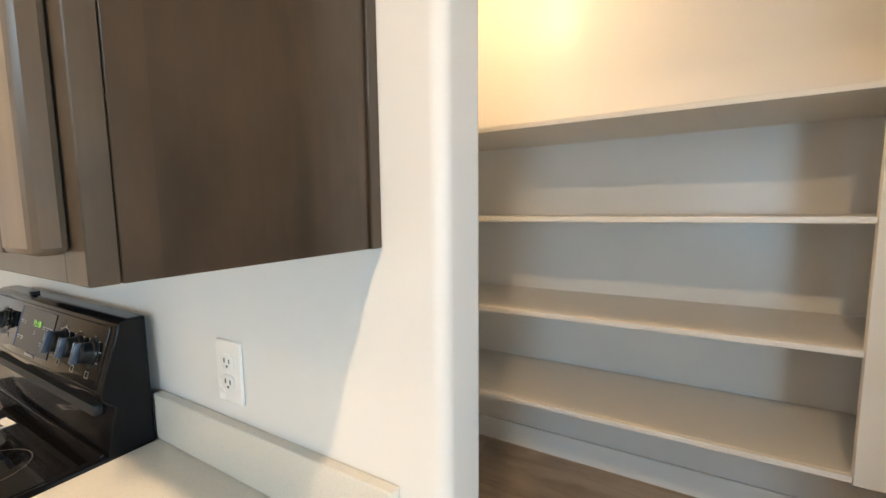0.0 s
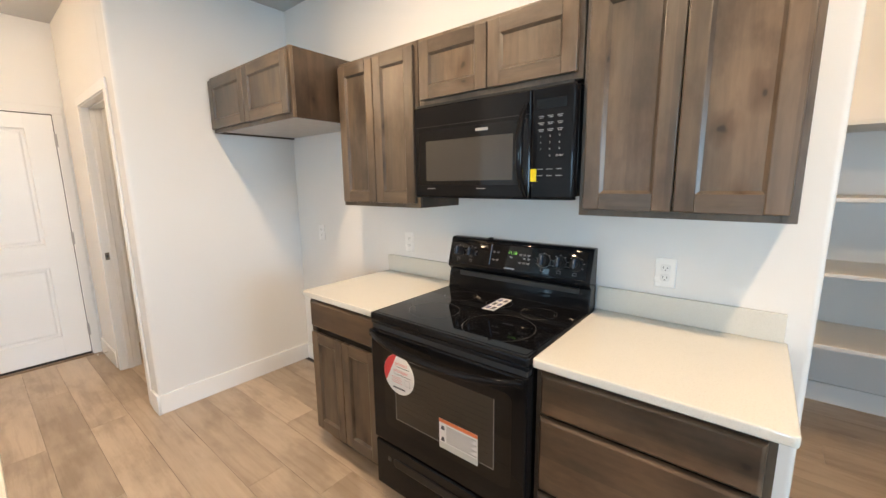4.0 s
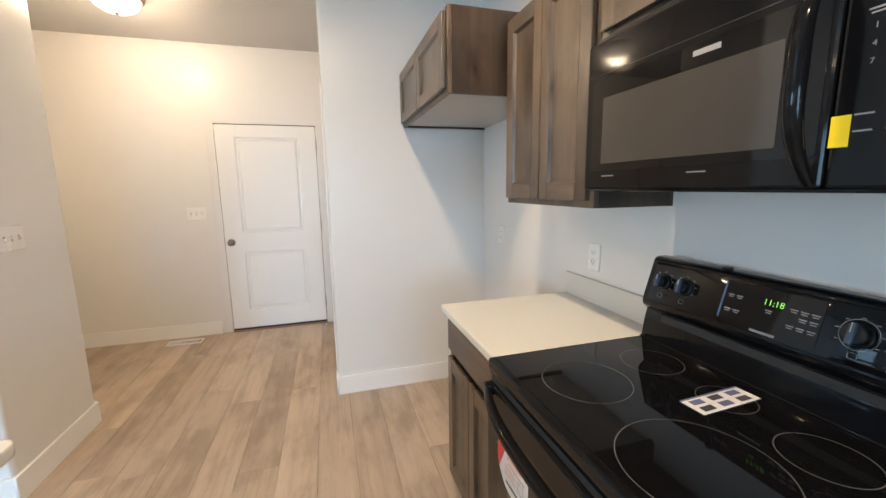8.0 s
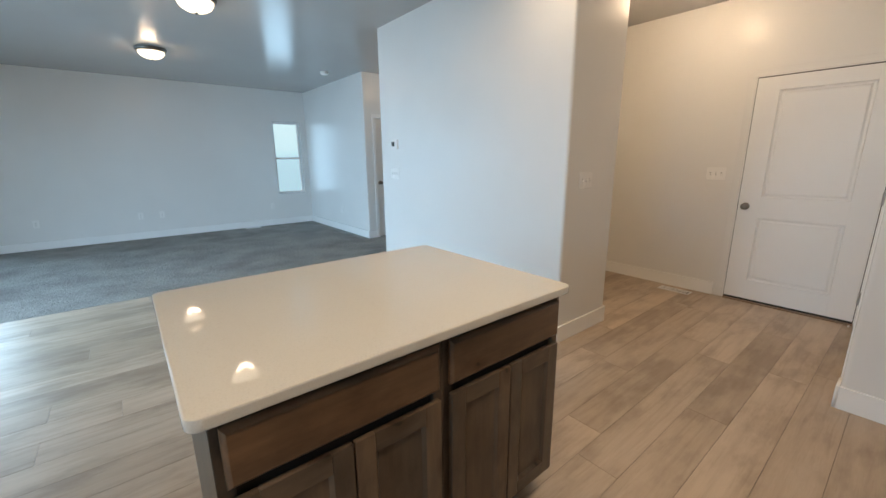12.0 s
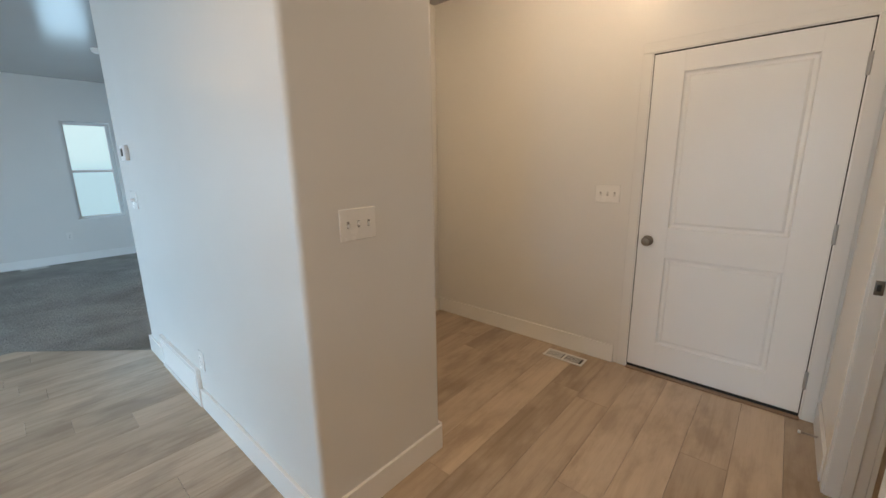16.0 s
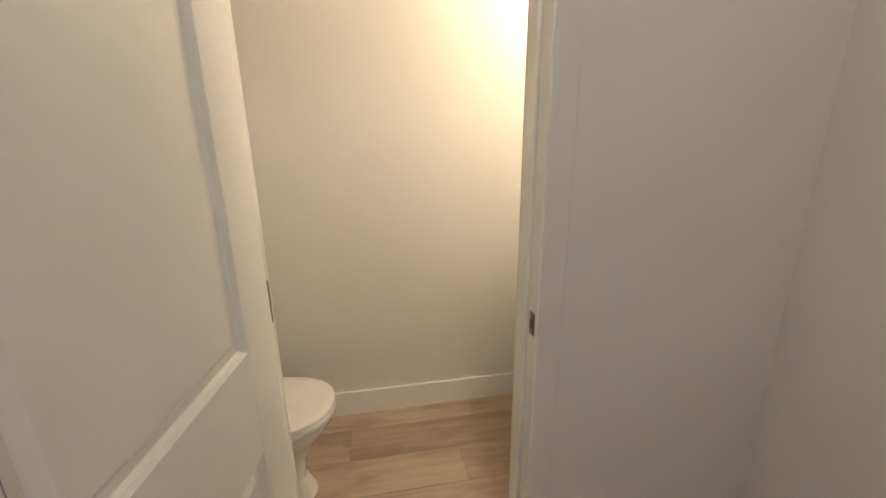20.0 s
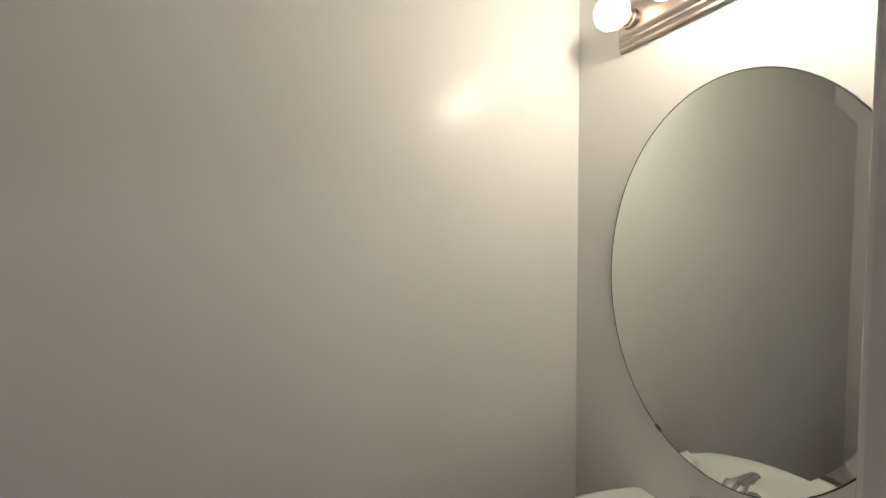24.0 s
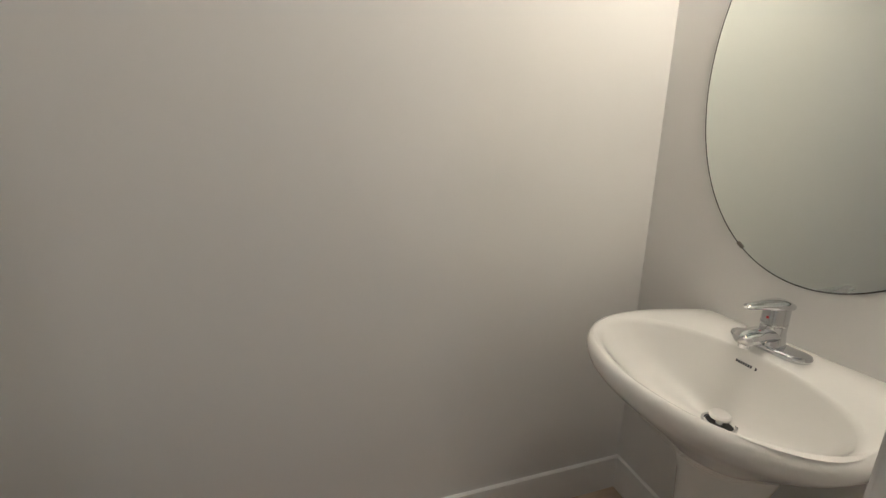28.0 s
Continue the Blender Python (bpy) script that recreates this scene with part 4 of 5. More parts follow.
# ---- range ----
def range_cooker():
    t = thing("range", pose(0, 0, 0), "black electric range with glass top and stickered oven door", "range")
    W = 0.378
    part("body", box(-W, W, -0.615, -0.03, 0.06, 0.895, 0.003), BLACK, t)
    for sx in (-1, 1):
        for y in (-0.57, -0.08):
            part("foot", lathe([(0.018, 0), (0.018, 0.03), (0.012, 0.06)], 12, m=Matrix.Translation((sx * 0.33, y, 0.0))), BLACK_MATT, t)
    # cooktop with rounded rim
    top = part("cooktop", slab(rounded_rect(-W - 0.002, W + 0.002, -0.662, -0.035, 0.012), 0.885, 0.918, 0.008), BLACK, t)
    part("glass_top", slab(rounded_rect(-W + 0.014, W - 0.014, -0.640, -0.105, 0.008), 0.9175, 0.9195, 0.0008), GLASS_BLACK, top, "black ceramic glass")

    def ring(cx, cy, r, wdt=0.0022):
        one = bmesh.new()
        n = 64
        a = [one.verts.new((cx + r * math.cos(2 * math.pi * i / n), cy + r * math.sin(2 * math.pi * i / n), 0.9199)) for i in range(n)]
        b = [one.verts.new((cx + (r - wdt) * math.cos(2 * math.pi * i / n), cy + (r - wdt) * math.sin(2 * math.pi * i / n), 0.9199)) for i in range(n)]
        for i in range(n):
            one.faces.new((a[i], a[(i + 1) % n], b[(i + 1) % n], b[i]))
        part("burner_ring", one, GREY_RING, top, "thin grey burner outline")

    ring(0.163, -0.480, 0.142)
    ring(0.218, -0.246, 0.076)
    ring(-0.165, -0.476, 0.112)
    ring(-0.200, -0.232, 0.082)
    ring(0.013, -0.225, 0.062)
    # backguard: sloped lower face, overhanging control head
    def prism(profile, x0, x1, bev=0.004):
        one = bmesh.new()
        a = [one.verts.new((x0, y, z)) for y, z in profile]
        b = [one.verts.new((x1, y, z)) for y, z in profile]
        n = len(profile)
        one.faces.new(a)
        one.faces.new(b[::-1])
        for i in range(n):
            one.faces.new((a[i], b[i], b[(i + 1) % n], a[(i + 1) % n]))
        bmesh.ops.recalc_face_normals(one, faces=one.faces[:])
        bmesh.ops.bevel(one, geom=one.edges[:], offset=bev, segments=2, affect="EDGES", profile=0.5)
        return one

    part("backguard", prism([(-0.105, 0.905), (-0.092, 0.985), (-0.085, 1.012), (-0.105, 1.03), (-0.107, 1.045), (-0.068, 1.178), (-0.055, 1.186), (-0.02, 1.186), (-0.02, 0.905)], -W, W), BLACK, t)
    part("riser_edge", box(-W + 0.006, W - 0.006, -0.113, -0.1052, 0.9185, 0.9245, 0.002), BLACK, t)
    part("vent_slot", box(-0.30, 0.33, -0.1035, -0.088, 0.99, 1.012), SLOT, t)
    head = part("control_panel", prism([(-0.1075, 1.052), (-0.0735, 1.170), (-0.069, 1.170), (-0.103, 1.052)], -W + 0.02, W - 0.02, 0.0008), GLASS_BLACK, t, "black glass control panel")
    slope = math.degrees(math.atan2(0.034, 0.118))
    face = Matrix.Translation((0, -0.0905, 1.111)) @ pose(0, 0, 0, 90 - slope)   # local x across, y up the slope, z out

    def at(x, y, z=0.0015):
        return face @ Matrix.Translation((x, y, z))

    for x, r in ((-0.313, 0.021), (-0.236, 0.021), (0.162, 0.024), (0.238, 0.022), (0.310, 0.022)):
        kn = part("knob", lathe([(r + 0.004, 0), (r + 0.003, 0.004), (r, 0.006), (r * 0.92, 0.020), (r * 0.8, 0.022), (0, 0.022)], 28), BLACK_MATT, t, at=at(x, 0.004))
        part("grip", box(-0.0055, 0.0055, -r * 0.95, r * 0.95, 0.02, 0.032, 0.002), KNOB_SHEEN, kn)
        part("indicator", box(-0.001, 0.001, 0.002, r * 0.9, 0.0318, 0.0326), PRINT, kn)
        part("dial_ring", lathe([(r + 0.0085, 0.0008), (r + 0.0085, 0.0014), (r + 0.0072, 0.0014), (r + 0.0072, 0.0008)], 36), PRINT if r > 0.0235 else GREY_RING, t, at=at(x, 0.004, 0.0))
        for a, b, c, d in ((-0.008, 0.008, -0.046, -0.045), (-0.008, 0.008, -0.034, -0.033), (-0.008, -0.007, -0.045, -0.034), (0.007, 0.008, -0.045, -0.034)):
            part("mark", box(x + a, x + b, c, d, 0.0008, 0.0014), PRINT, t, at=face)
        for k in range(7):
            an = radians(-210 + k * 40)
            one = box(-0.0035, 0.0035, -0.0008, 0.0008, 0.0008, 0.0014)
            part("mark", one, PRINT, t, at=face @ Matrix.Translation((x + (r + 0.013) * math.cos(an), 0.004 - (r + 0.011) * math.sin(an), 0)))
    part("display_frame", box(-0.122, 0.100, -0.048, 0.055, 0.0006, 0.0014, 0.0002, 1), GLASS_BLACK, t, at=face)
    part("film_edge", box(-0.1215, -0.1165, -0.046, 0.053, 0.0014, 0.0020), KNOB_FILM, t, "blue protective film strip", at=face)
    writing("clock_digits", "11:18", 0.021, at(0.002, 0.022, 0.003), DIGITS, t)
    for row, y in enumerate((0.020, 0.003, -0.018)):
        for x in (-0.10, -0.078, 0.045, 0.066, 0.087) if row != 1 else (-0.005, 0.066, 0.087):
            part("mark", box(x - 0.008, x + 0.008, y - 0.0014, y + 0.0014, 0.0014, 0.002), PRINT, t, at=face)
            part("mark", box(x - 0.006, x + 0.006, y - 0.0064, y - 0.0042, 0.0014, 0.002), PRINT, t, at=face)
    part("nameplate", box(-0.035, 0.022, -0.0565, -0.0505, 0.0006, 0.0012), PRINT, t, "plain silver bar", at=face)
    # oven door
    dr = part("oven_door", slab(rounded_rect(-W, W, 0, 0.52, 0.006), 0, 0.045, 0.006), BLACK, t, "black glass oven door", at=Matrix.Translation((0, -0.617, 0.325)) @ pose(0, 0, 0, 90))
    part("window_glass", slab(rounded_rect(-0.228, 0.255, 0.143, 0.412, 0.006), 0.0448, 0.0459, 0.0002), WINDOW_DARK, dr, "smoked oven window")
    part("window_border", slab(rounded_rect(-0.30, 0.327, 0.09, 0.45, 0.03), 0.0446, 0.0454, 0.0001), GLASS_BLACK, dr)
    for k in range(9):
        part("rack_wire", box(-0.20, 0.235, 0.19 + 0.022 * k, 0.1925 + 0.022 * k, 0.0458, 0.0461), RACK, dr)
    for a, b, c, d in ((-0.232, 0.259, 0.139, 0.1425), (0.2555, 0.259, 0.143, 0.412), (-0.232, -0.2285, 0.143, 0.412)):
        part("window_edge", box(a, b, c, d, 0.0452, 0.0462), EDGE, dr, "pale thin window edge")
    hp = []
    for k in range(25):
        u = -1 + 2 * k / 24
        hp.append((u * 0.36, -0.668 - 0.040 * (1 - u ** 4), 0.832 - 0.030 * (1 - u * u)))
    hd = part("handle", tube(hp, [0.011 + 0.006 * (1 - (abs(-1 + 2 * k / 24)) ** 3) for k in range(25)], 14), BLACK, t, "bowed black handle")
    for sx in (-1, 1):
        part("handle_mount", box(sx * 0.355 - 0.016, sx * 0.355 + 0.016, -0.678, -0.655, 0.815, 0.848, 0.005), BLACK, hd)
    part("door_gap", box(-W + 0.005, W - 0.005, -0.650, -0.617, 0.846, 0.868), SLOT, t)
    part("trim_strip", box(-W, W, -0.655, -0.617, 0.868, 0.884, 0.004), BLACK, t)
    # storage drawer
    dw = part("drawer", slab(rounded_rect(-W, W, 0, 0.225, 0.006), 0, 0.04, 0.006), BLACK, t, "black storage drawer", at=Matrix.Translation((0, -0.617, 0.085)) @ pose(0, 0, 0, 90))
    part("drawer_grip", slab(rounded_rect(-0.26, 0.26, 0.135, 0.175, 0.018), 0.0395, 0.046, 0.004), BLACK_MATT, dw)
    part("screw_hole", lathe([(0, 0.0012), (0.012, 0.001), (0.012, 0)], 18, m=Matrix.Translation((-0.29, 0.155, 0.04))), SLOT, dw)
    # stickers on the glass
    om = Matrix.Translation((-0.206, -0.6640, 0.678)) @ Matrix.Scale(1.16, 4) @ pose(0, 0, 0, 90)
    st = part("round_sticker", lathe([(0, 0.0008), (0.076, 0.0008), (0.076, 0)], 48), PAPER, t, "round white and red sticker", at=om)
    one = bmesh.new()
    pts = [(0.0755 * math.cos(radians(a)), 0.0755 * math.sin(radians(a))) for a in range(96, 213, 6)]
    one.faces.new([one.verts.new((x, y, 0.0011)) for x, y in pts])
    part("red_segment", one, RED, st, smooth=False)
    writing("sticker_text", "protect", 0.020, Matrix.Translation((0.014, 0.043, 0.0012)), PINK, st)
    writing("sticker_text", "proteger", 0.020, Matrix.Translation((0.010, 0.015, 0.0012)), PINK, st)
    for k, (y, a, b) in enumerate(((0.030, -0.01, 0.052), (0.000, -0.02, 0.060), (-0.012, -0.035, 0.012), (-0.019, -0.035, 0.016), (-0.026, -0.035, 0.010), (-0.033, -0.033, 0.016))):
        part("text_line", box(a, b, y - 0.0008, y + 0.0008, 0.0009, 0.0012), PINK if k > 1 else GREY_RING, st)
    part("sticker_bar", box(-0.03, 0.03, -0.056, -0.050, 0.0009, 0.0012), INK, st)
    for a, b, c, d in ((0.03, 0.055, -0.035, -0.0343), (0.03, 0.055, -0.0107, -0.01), (0.03, 0.0307, -0.035, -0.01), (0.0543, 0.055, -0.035, -0.01)):
        part("icon_line", box(a, b, c, d, 0.0009, 0.0012), INK, st)
    wm = Matrix.Translation((0.102, -0.6645, 0.509)) @ pose(0, 0, 0, 90)
    ws = part("warning_label", box(-0.09, 0.09, -0.062, 0.062, 0, 0.0006), PAPER, t, "white warning label with orange header", at=wm)
    part("orange_band", box(-0.09, 0.09, 0.047, 0.062, 0.0007, 0.001), ORANGE, ws)
    part("grey_band", box(-0.09, 0.09, -0.062, -0.036, 0.0007, 0.0009), material("pale_grey_print", (0.58, 0.60, 0.58), 0.5)[0], ws)
    for k in range(10):
        y = 0.036 - 0.0072 * k
        part("text_line", box(-0.055, 0.085 - 0.012 * (k % 3), y - 0.0009, y + 0.0009, 0.0007, 0.001), GREY_RING if k not in (2,) else INK, ws)
    for y in (0.026, -0.022):
        one = bmesh.new()
        one.faces.new([one.verts.new((x, yy, 0.001)) for x, yy in ((-0.082, y - 0.009), (-0.062, y - 0.009), (-0.066, y + 0.008), (-0.076, y + 0.008))])
        part("pictogram", one, INK, ws, smooth=False)
    # indicator cover on the head
    part("vent_stub", box(-0.155, -0.135, -0.06, -0.04, 1.186, 1.193, 0.002), BLACK_MATT, t)
    return t


range_cooker()
lf = thing("leaflet", pose(0.013, -0.242, 0.9202, 0, 0, 93), "printed white quick-start leaflet on the cooktop", "leaflet")
part("sheet", box(-0.092, 0.092, -0.030, 0.030, 0, 0.0012), PAPER, lf)
part("blue_edge", box(-0.0925, 0.0925, 0.0255, 0.0305, 0.0, 0.0014), BLUE_INK, lf)
for i in range(3):
    for j in range(2):
        part("picture_block", box(-0.078 + 0.058 * i, -0.042 + 0.058 * i, -0.023 + 0.026 * j, -0.006 + 0.026 * j, 0.0012, 0.0016), BLUE_INK if (i + j) % 2 else INK, lf)


def microwave():
    t = thing("microwave", pose(0, 0, 0), "black over-the-range microwave with bowed handle and yellow tape", "microwave")
    x0, x1, z0, z1 = -0.378, 0.378, 1.408, 1.806
    part("body", box(x0, x1, -0.305, -0.002, z0 + 0.012, z1, 0.003), BLACK_MATT, t)
    part("vent_grille", box(x0 + 0.01, x1 - 0.01, -0.34, -0.305, z1 - 0.012, z1 + 0.010, 0.002), BLACK_MATT, t)
    part("underside", box(x0 + 0.03, x1 - 0.03, -0.30, -0.05, z0 + 0.004, z0 + 0.0125), SLOT, t, "dark vented underside")
    part("task_light", box(-0.26, -0.08, -0.28, -0.20, z0 + 0.0, z0 + 0.0045), LINER, t)
    xd = 0.213
    fm = Matrix.Translation((0, -0.306, 0)) @ pose(0, 0, 0, 90)
    d = part("door", slab(rounded_rect(x0, xd, z0, z1 - 0.002, 0.006), 0, 0.045, 0.006), BLACK, t, at=fm)
    part("door_glass", slab(rounded_rect(x0 + 0.028, xd - 0.012, 1.458, 1.702, 0.008), 0.0448, 0.0462, 0.0003), GLASS_BLACK, d)
    part("window_glass", slab(rounded_rect(-0.306, 0.140, 1.478, 1.654, 0.004), 0.0462, 0.0466, 0.0001), WINDOW_GREY, d, "grey mesh window")
    part("nameplate", box(-0.035, 0.026, 1.677, 1.688, 0.0462, 0.0468), PRINT, d, "plain silver bar")
    part("seam", box(x0 + 0.004, xd - 0.004, 1.716, 1.7175, 0.0446, 0.0453), SLOT, d)
    for x in (-0.30, -0.03):
        part("mark", box(x, x + 0.045, 1.443, 1.4455, 0.0450, 0.0456), PRINT, d)
    c = part("control_panel", slab(rounded_rect(xd + 0.003, x1, z0, z1 - 0.002, 0.006), 0, 0.045, 0.006), BLACK, t, at=fm)
    part("display", box(xd + 0.022, x1 - 0.03, 1.728, 1.762, 0.0448, 0.0456), GLASS_BLACK, c)
    keys = ("123", "456", "789", " 0 ")
    for r in range(10):
        for k in range(3):
            x = 0.254 + 0.036 * k
            z = 1.703 - 0.0235 * r
            if 3 <= r <= 6:
                if keys[r - 3][k] != " ":
                    writing("key_label", keys[r - 3][k], 0.011, Matrix.Translation((x, z, 0.0454)), PRINT, c)
            elif r != 7:
                part("mark", box(x - 0.011, x + 0.011, z - 0.0012, z + 0.0012, 0.0450, 0.0455), PRINT, c)
                if r < 3:
                    part("mark", box(x - 0.008, x + 0.008, z - 0.0065, z - 0.0045, 0.0450, 0.0455), PRINT, c)
    writing("key_label", "START", 0.010, Matrix.Translation((0.328, 1.703 - 0.0235 * 6, 0.0454)), PRINT, c)
    part("tape", box(0.216, 0.240, 1.470, 1.516, 0.0452, 0.0462), YELLOW, c, "yellow tape tab")
    pts, rad = [], []
    for k in range(25):
        u = -1 + 2 * k / 24
        pts.append((0.196, -0.350 - 0.058 * (1 - abs(u) ** 3), 1.585 + u * 0.168))
        rad.append(0.008 + 0.007 * (1 - u * u))
    part("handle", tube(pts, rad, 14), BLACK, t, "bowed glossy black handle")
    part("bottom_trim", box(x0, x1, -0.345, -0.305, z0 - 0.006, z0 + 0.001, 0.002), BLACK, t)
    return t


microwave()


# ---- ceiling lamps ----
def flush_lamp(x, y):
    t = thing("ceiling_lamp", pose(x, y, H), "lit frosted glass bowl ceiling lamp with bronze rim", "ceiling lamp", "flush ceiling lamps")
    part("rim", lathe([(0.05, 0), (0.165, 0), (0.172, -0.012), (0.165, -0.030), (0.150, -0.040), (0.138, -0.034), (0.13, -0.01)], 40), BRONZE, t, "bronze metal rim")
    b = part("bowl", lathe([(0.143, -0.030), (0.140, -0.055), (0.120, -0.085), (0.085, -0.108), (0.04, -0.121), (0, -0.124)], 40), BOWL, t, "glowing frosted glass bowl")
    b.visible_shadow = False
    part("finial", lathe([(0.012, -0.12), (0.014, -0.128), (0.006, -0.138), (0, -0.141)], 14), BRONZE, t)


for room, x, y, w in LAMPS:
    flush_lamp(x, y)
for x, y, w in CANS:
    t = thing("recessed_light", pose(x, y, H), "small white recessed ceiling downlight, lit", "ceiling light", "kitchen downlights")
    part("trim_ring", lathe([(0.052, -0.0005), (0.054, -0.006), (0.075, -0.005), (0.080, -0.0005)], 32), TRIM, t)
    part("lens", lathe([(0.053, -0.003), (0.03, -0.0035), (0, -0.004)], 24), LENS, t, "glowing lens")


# ---- pantry shelves ----
def pantry():
    yf, xf = 1.213, 1.99
    for z in (0.548, 0.957, 1.366, 1.757):
        t = thing("pantry_shelf", pose(0, 0, z), "long white painted wooden pantry shelf", "shelf", "pantry shelves")
        part("board", box(0.201, PE - 0.001, yf + 0.019, PB - 0.001, -0.019, 0, 0.001, 1), SHELF, t)
        part("nosing", box(0.201, 1.872, yf, yf + 0.0185, -0.022, 0.0, 0.003), SHELF, t)
        t = thing("pantry_shelf", pose(0, 0, z), "white painted wooden side shelf in the pantry", "shelf", "pantry shelves")
        part("board", box(xf + 0.019, PE - 0.001, 0.117, yf + 0.0185, -0.019, 0, 0.001, 1), SHELF, t)
        part("nosing", box(xf, xf + 0.0185, 0.117, yf + 0.0185, -0.022, 0.0, 0.003), SHELF, t)
    t = thing("shelf_post", pose(1.873, yf - 0.004, 0), "white painted upright board between the pantry shelves", "shelf post")
    part("board", box(0, 0.080, 0, 0.022, 0.522, 1.775, 0.002), SHELF, t)
    part("edge_board", box(0.0805, 0.118, 0.003, 0.022, 0.522, 1.790, 0.002), SHELF, t)


pantry()


# ---- bathroom ----
def toilet():
    t = thing("toilet", pose(XT - 0.0955, -4.415, -0.014, 0, 0, 90), "white ceramic toilet with closed lid", "toilet")
    # local: x across, y away from the wall behind is negative... front towards +y
    def ring(cy, rx, ry, z, n=36, sq=2.3):
        out = []
        for i in range(n):
            a = 2 * math.pi * i / n
            c, s = math.cos(a), math.sin(a)
            out.append((rx * math.copysign(abs(c) ** (2 / sq), c), cy + ry * math.copysign(abs(s) ** (2 / sq), s), z))
        return out

    def loft(rings, cap=True):
        one = bmesh.new()
        rs = [[one.verts.new(p) for p in r] for r in rings]
        n = len(rs[0])
        for a, b in zip(rs, rs[1:]):
            for i in range(n):
                one.faces.new((a[i], a[(i + 1) % n], b[(i + 1) % n], b[i]))
        if cap:
            one.faces.new(rs[0][::-1])
            one.faces.new(rs[-1])
        bmesh.ops.recalc_face_normals(one, faces=one.faces[:])
        return one

    part("bowl", loft([ring(0.42, 0.12, 0.25, 0.0), ring(0.42, 0.115, 0.245, 0.03), ring(0.42, 0.095, 0.21, 0.10), ring(0.43, 0.10, 0.215, 0.20), ring(0.46, 0.15, 0.25, 0.30), ring(0.48, 0.178, 0.272, 0.355), ring(0.485, 0.182, 0.278, 0.385), ring(0.485, 0.170, 0.265, 0.39)]), CERAMIC, t)
    part("seat", loft([ring(0.485, 0.184, 0.28, 0.392), ring(0.485, 0.188, 0.284, 0.398), ring(0.485, 0.188, 0.284, 0.408), ring(0.485, 0.184, 0.28, 0.412)]), WHITE_PLASTIC, t)
    part("lid", loft([ring(0.485, 0.183, 0.279, 0.414), ring(0.485, 0.188, 0.284, 0.418), ring(0.485, 0.186, 0.282, 0.430), ring(0.485, 0.165, 0.26, 0.437), ring(0.485, 0.05, 0.08, 0.439)]), WHITE_PLASTIC, t)
    part("tank", box(-0.22, 0.22, 0.022, 0.19, 0.36, 0.72, 0.02, 3), CERAMIC, t)
    part("tank_lid", box(-0.23, 0.23, 0.020, 0.20, 0.7205, 0.755, 0.01, 3), CERAMIC, t)
    lv = part("flush_lever", tube([(-0.16, 0.195, 0.66), (-0.16, 0.215, 0.66), (-0.09, 0.22, 0.652)], 0.006, 8), CHROME, t, "chrome lever")
    return t


tl = toilet()


